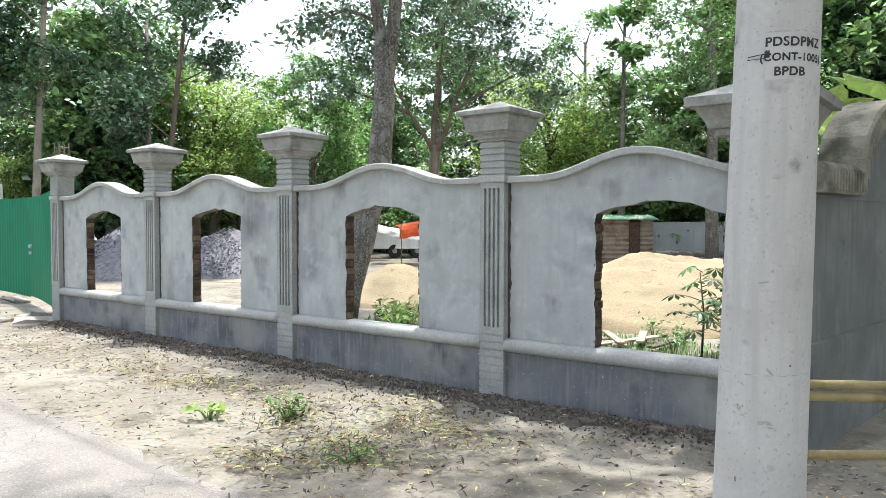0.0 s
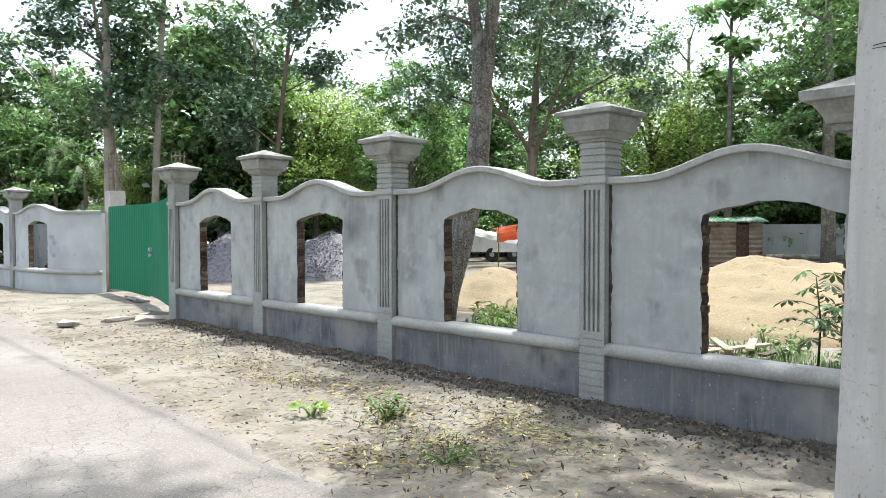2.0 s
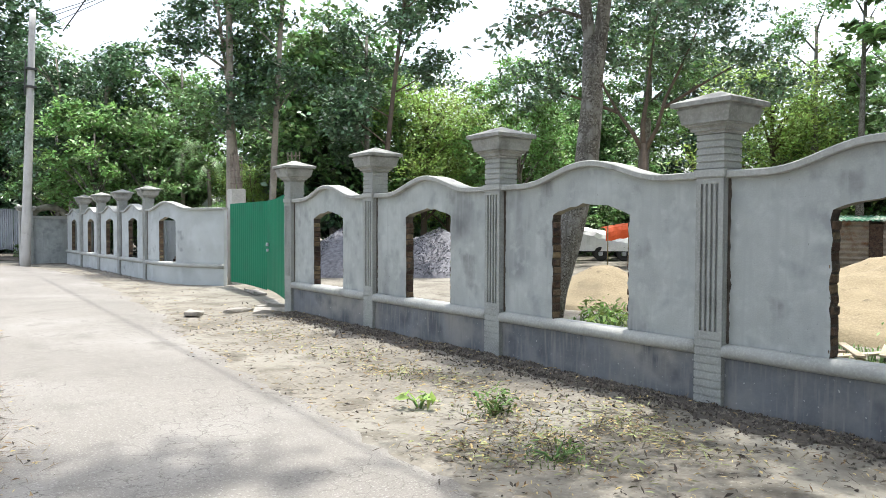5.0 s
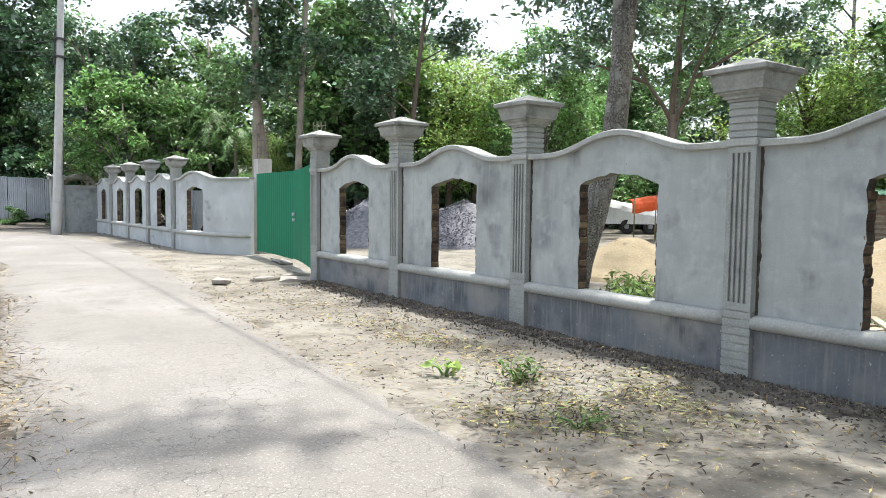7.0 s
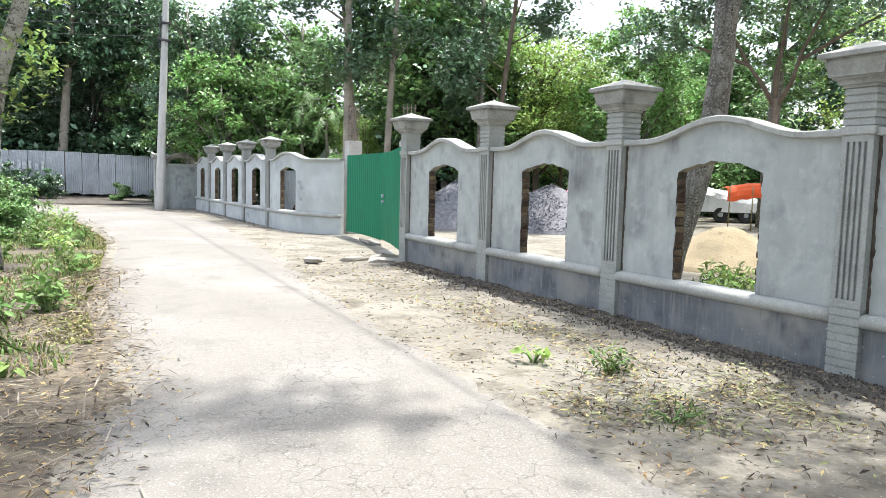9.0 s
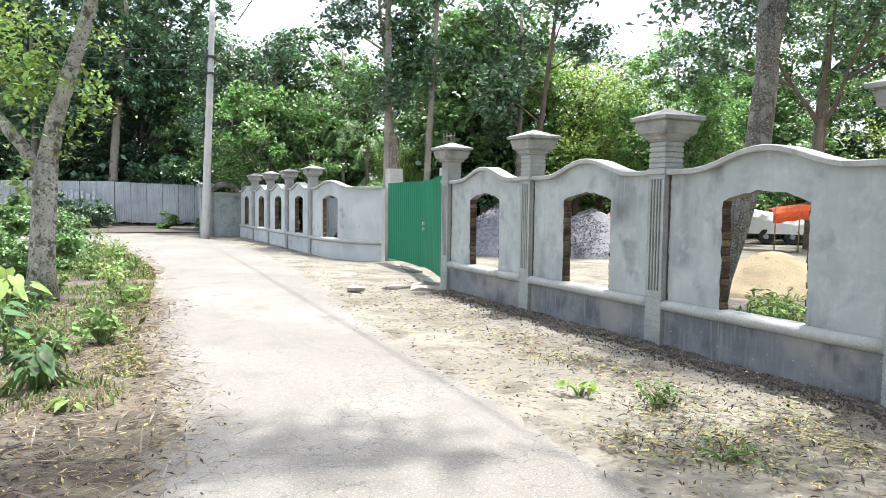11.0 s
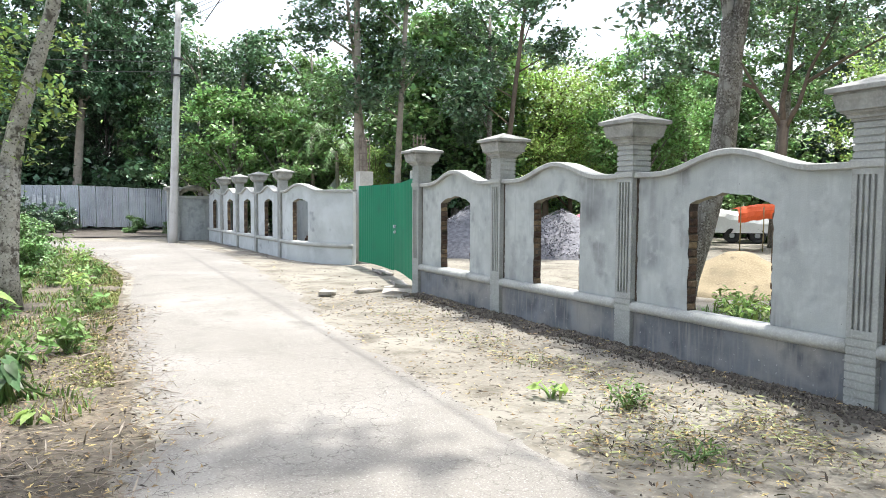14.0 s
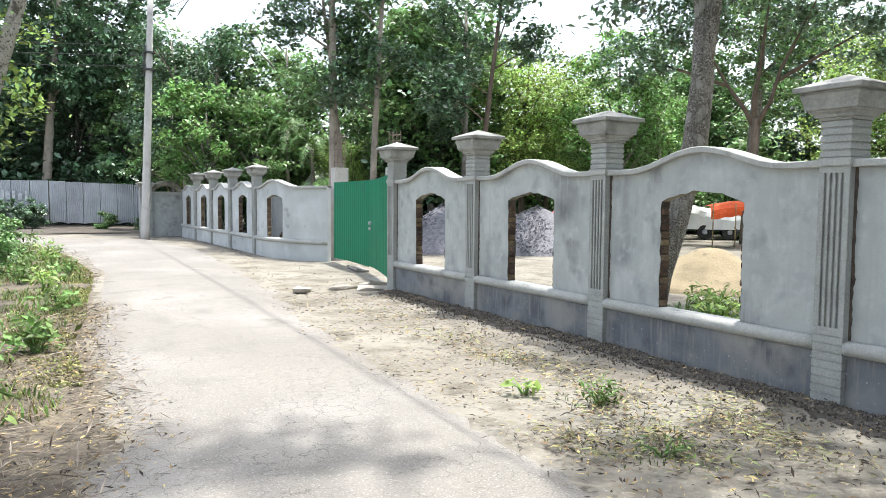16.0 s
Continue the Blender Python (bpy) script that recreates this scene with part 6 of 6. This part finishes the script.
def grass(name, label, n, place, height, mat, seed, width=0.006):
    rng = np.random.default_rng(seed)
    v, f = [], []
    for _ in range(n):
        x, y = place(rng)
        z = ground_height(x, y)
        h = height * rng.uniform(0.4, 1.1)
        a = rng.uniform(0, 6.283)
        lean = rng.uniform(0.2, 0.9) * h
        dx, dy = math.cos(a), math.sin(a)
        o = len(v)
        w = width * rng.uniform(0.7, 1.4)
        v += [(x - dy * w, y + dx * w, z - 0.005), (x + dy * w, y - dx * w, z - 0.005), (x + dx * lean * 0.4 + dy * w * 0.8, y + dy * lean * 0.4 - dx * w * 0.8, z + h * 0.65), (x + dx * lean * 0.4 - dy * w * 0.8, y + dy * lean * 0.4 + dx * w * 0.8, z + h * 0.65), (x + dx * lean, y + dy * lean, z + h * 0.95)]
        f += [(o, o + 1, o + 2, o + 3), (o + 3, o + 2, o + 4)]
    ob = new(name, mesh_of(name, v, f, mat))
    return tagged(ob, label, "grass", kind="stuff")


def tufts(rng):
    cx, cy, r = ((-1.75, 0.95, 0.13), (-2.2, -0.22, 0.16), (-1.45, 2.75, 0.12), (-2.1, 1.55, 0.08), (-1.2, 4.2, 0.2), (-1.75, 0.35, 0.15), (-0.9, 1.2, 0.12), (-1.0, 6.2, 0.3))[rng.choice(8, p=[0.2, 0.3, 0.1, 0.05, 0.1, 0.1, 0.05, 0.1])]
    return cx + rng.normal() * r, cy + rng.normal() * r


def bank_grass(rng):
    while True:
        x, y = rng.uniform(-9.0, -4.6), rng.uniform(2.5, 27)
        e = lerp_edge(ROAD_LEFT, y)
        if x < e - 0.4 and noise.noise(Vector((x * 0.8, y * 0.8, 7))) > -0.15:
            return x, y


def low_growth(rng):
    while True:
        y = rng.uniform(3.6, 22)
        x = lerp_edge(ROAD_LEFT, y) - 0.22 - abs(rng.normal()) * 0.55
        if noise.noise(Vector((x * 1.6, y * 1.2, 2))) > rng.uniform(-0.35, 0.15):
            return x, y


def yard_grass(rng):
    return rng.uniform(2.2, 4.2), rng.uniform(-2.4, 1.6)


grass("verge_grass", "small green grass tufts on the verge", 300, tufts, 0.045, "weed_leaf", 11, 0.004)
grass("bank_grass", "short green grass on the road bank", 16000, bank_grass, 0.12, "olive_grass", 12)
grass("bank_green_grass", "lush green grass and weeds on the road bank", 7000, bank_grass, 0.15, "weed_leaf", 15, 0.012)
grass("bank_moss", "short mossy yellow-green growth on the road bank", 20000, low_growth, 0.05, "olive_grass", 16, 0.013)
grass("yard_grass", "thin grass at the foot of the sand heap", 2500, yard_grass, 0.12, "leaf_bright", 13)
grass("yard_grass_far", "thin grass behind the wall", 1500, lambda r: (r.uniform(1.6, 4.0), r.uniform(2.2, 4.6)), 0.14, "leaf_bright", 14)

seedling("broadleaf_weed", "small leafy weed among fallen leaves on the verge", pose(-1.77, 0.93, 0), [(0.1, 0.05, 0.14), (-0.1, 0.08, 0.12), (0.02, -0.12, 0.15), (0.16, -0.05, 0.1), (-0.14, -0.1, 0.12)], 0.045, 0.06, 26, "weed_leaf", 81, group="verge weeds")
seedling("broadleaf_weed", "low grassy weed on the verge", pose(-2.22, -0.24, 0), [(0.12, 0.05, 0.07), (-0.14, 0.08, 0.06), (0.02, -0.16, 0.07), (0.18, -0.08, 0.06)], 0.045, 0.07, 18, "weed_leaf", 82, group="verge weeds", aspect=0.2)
seedling("broadleaf_weed", "pale broad-leaved weed on the verge", pose(-2.13, 1.5, 0), [(0.1, 0.05, 0.08), (-0.1, 0.08, 0.07), (0.02, -0.12, 0.09)], 0.03, 0.14, 6, "leaf_yellow", 83, group="verge weeds")


def taro(x, y, n, h, seed, label, mat="leaf_mid", size=0.3):
    """A clump of broad pointed leaves on long stalks."""
    rng = random.Random(seed)
    top = thing("taro_plant", label, "plant", "bank plants", m=pose(x, y, ground_height(x, y)))
    for k in range(n):
        a, r = rng.uniform(0, 6.28), rng.uniform(0.08, 0.45) * h
        z = h * rng.uniform(0.55, 1.0)
        tip = Vector((math.cos(a) * r, math.sin(a) * r, z))
        v, f = tube([(0.02 * k * math.cos(a), 0, -0.02), tip * 0.6 + Vector((0, 0, 0.1 * h)), tip], [0.012, 0.01, 0.006], 6)
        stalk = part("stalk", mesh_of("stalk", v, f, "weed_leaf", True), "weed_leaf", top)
        L = size * rng.uniform(0.7, 1.2)
        out = [(0.0, 0.0), (-0.18, 0.22), (0.05, 0.36), (0.35, 0.34), (0.7, 0.18), (1.05, 0.0)]
        v = [(0, 0, 0), (0.35 * L, 0, -0.02), (0.7 * L, 0, -0.08 * L), (1.05 * L, 0, -0.3 * L)]
        rim = [(px * L, py * L, -0.05 * L - 0.28 * L * max(0, px) ** 2 + 0.07 * L) for px, py in out[1:5]]
        v = [(0, 0, 0.0)] + rim + [(1.05 * L, 0, -0.3 * L)] + [(p[0], -p[1], p[2]) for p in rim[::-1]] + [(0.4 * L, 0, -0.06 * L)]
        m = len(v) - 1
        f = [(i, (i + 1) % m, m) for i in range(m)]
        part("leaf", mesh_of("leaf", v, f, mat, True), mat, stalk, m=pose(tip.x, tip.y, tip.z, rng.uniform(-20, 20), rng.uniform(0, 45), math.degrees(a)))


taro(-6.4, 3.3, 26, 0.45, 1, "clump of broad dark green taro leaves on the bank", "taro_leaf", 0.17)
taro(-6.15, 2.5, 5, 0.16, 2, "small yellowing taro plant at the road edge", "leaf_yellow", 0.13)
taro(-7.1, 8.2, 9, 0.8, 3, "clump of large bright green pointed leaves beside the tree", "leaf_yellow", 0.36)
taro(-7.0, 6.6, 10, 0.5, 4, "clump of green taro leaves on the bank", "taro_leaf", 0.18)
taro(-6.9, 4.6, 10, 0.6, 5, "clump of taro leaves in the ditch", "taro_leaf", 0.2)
for k, (x, y, s) in enumerate(((-5.75, 10.6, 0.4), (-5.9, 6.1, 0.3), (-6.1, 12.5, 0.5), (-5.6, 15.5, 0.45), (-5.9, 5.2, 0.25), (-5.6, 8.4, 0.25), (-5.7, 18.5, 0.5), (-6.0, 21.0, 0.6))):
    seedling("bank_weed", "green leafy weed on the grassy road bank", pose(x, y, ground_height(x, y), 0, 0, 50 * k), [(0.3 * s, 0.1, s), (-0.3 * s, 0.2 * s, 0.9 * s), (0.1, -0.4 * s, 0.8 * s), (-0.2 * s, -0.2 * s, 1.1 * s)], 0.09, 0.14, 16, "leaf_yellow" if k % 3 == 0 else "weed_leaf", 90 + k, group="bank weeds")

wrng = random.Random(12)
for k in range(26):
    y = wrng.uniform(2.8, 20)
    x = lerp_edge(ROAD_LEFT, y) - wrng.uniform(0.6, 2.4)
    s = wrng.uniform(0.16, 0.42)
    seedling("bank_weed", "leafy green weed in the bank vegetation", pose(x, y, ground_height(x, y), 0, 0, 37 * k), [(0.4 * s, 0.1, s), (-0.4 * s, 0.25 * s, 0.9 * s), (0.1, -0.5 * s, 0.8 * s), (-0.25 * s, -0.25 * s, 1.1 * s)], 0.08, 0.11, 18, ("weed_leaf", "weed_leaf", "leaf_bright")[k % 3], 130 + k, group="bank weeds")

# hedge of weeds beyond the bank
for x, y, h, turn, kind in ((-7.4, 11.5, 0.9, 10, "bush"), (-6.9, 14.5, 1.0, 80, "bush"), (-7.0, 17.5, 1.1, 150, "bush"), (-7.6, 13.2, 1.2, 200, "bush"), (-6.7, 20.5, 1.0, 250, "bush"), (-7.3, 23.5, 1.2, 300, "bush"), (-8.4, 10.2, 1.2, 20, "bush"), (-8.3, 15.5, 1.8, 120, "bush"), (-9.5, 19.0, 1.4, 50, "bush"), (-9.0, 24.0, 1.2, 90, "bush"), (-8.7, 6.5, 1.0, 60, "bush"), (-10.5, 14.0, 2.0, 10, "bush"), (-8.8, 27.0, 0.9, 10, "bush"), (-12.0, 27.5, 1.4, 10, "bush_dark")):
    plant(kind, x, y, h, turn)
# unseen trees behind the camera, added to block sky light from the south
for x, y, h, turn, kind in ((-0.5, -10.5, 13, 10, "sky_block"), (4.5, -8.5, 13, 80, "sky_block"), (9.5, -8.0, 13, 150, "sky_block"), (-8.0, -13.5, 13, 220, "sky_block"), (2.0, -14.5, 14, 300, "sky_block"), (-13.0, -11.0, 13, 40, "sky_block"), (-4.0, -18.0, 15, 90, "sky_block"), (15.0, -9.0, 13, 10, "sky_block"), (22.0, -8.0, 13, 60, "sky_block"), (-18.0, -4.0, 11, 10, "sky_block")):
    plant(kind, x, y, h, turn)
# scrub at the foot of the fence
for x, y, h, turn, kind in ((-2.6, 38.9, 0.9, 10, "bush"), (-1.0, 37.9, 0.6, 70, "bush"), (-6.0, 40.2, 1.2, 130, "bush_dark"), (-7.6, 40.8, 1.4, 200, "bush_dark"), (-9.5, 42.5, 1.5, 20, "bush")):
    plant(kind, x, y, h, turn)
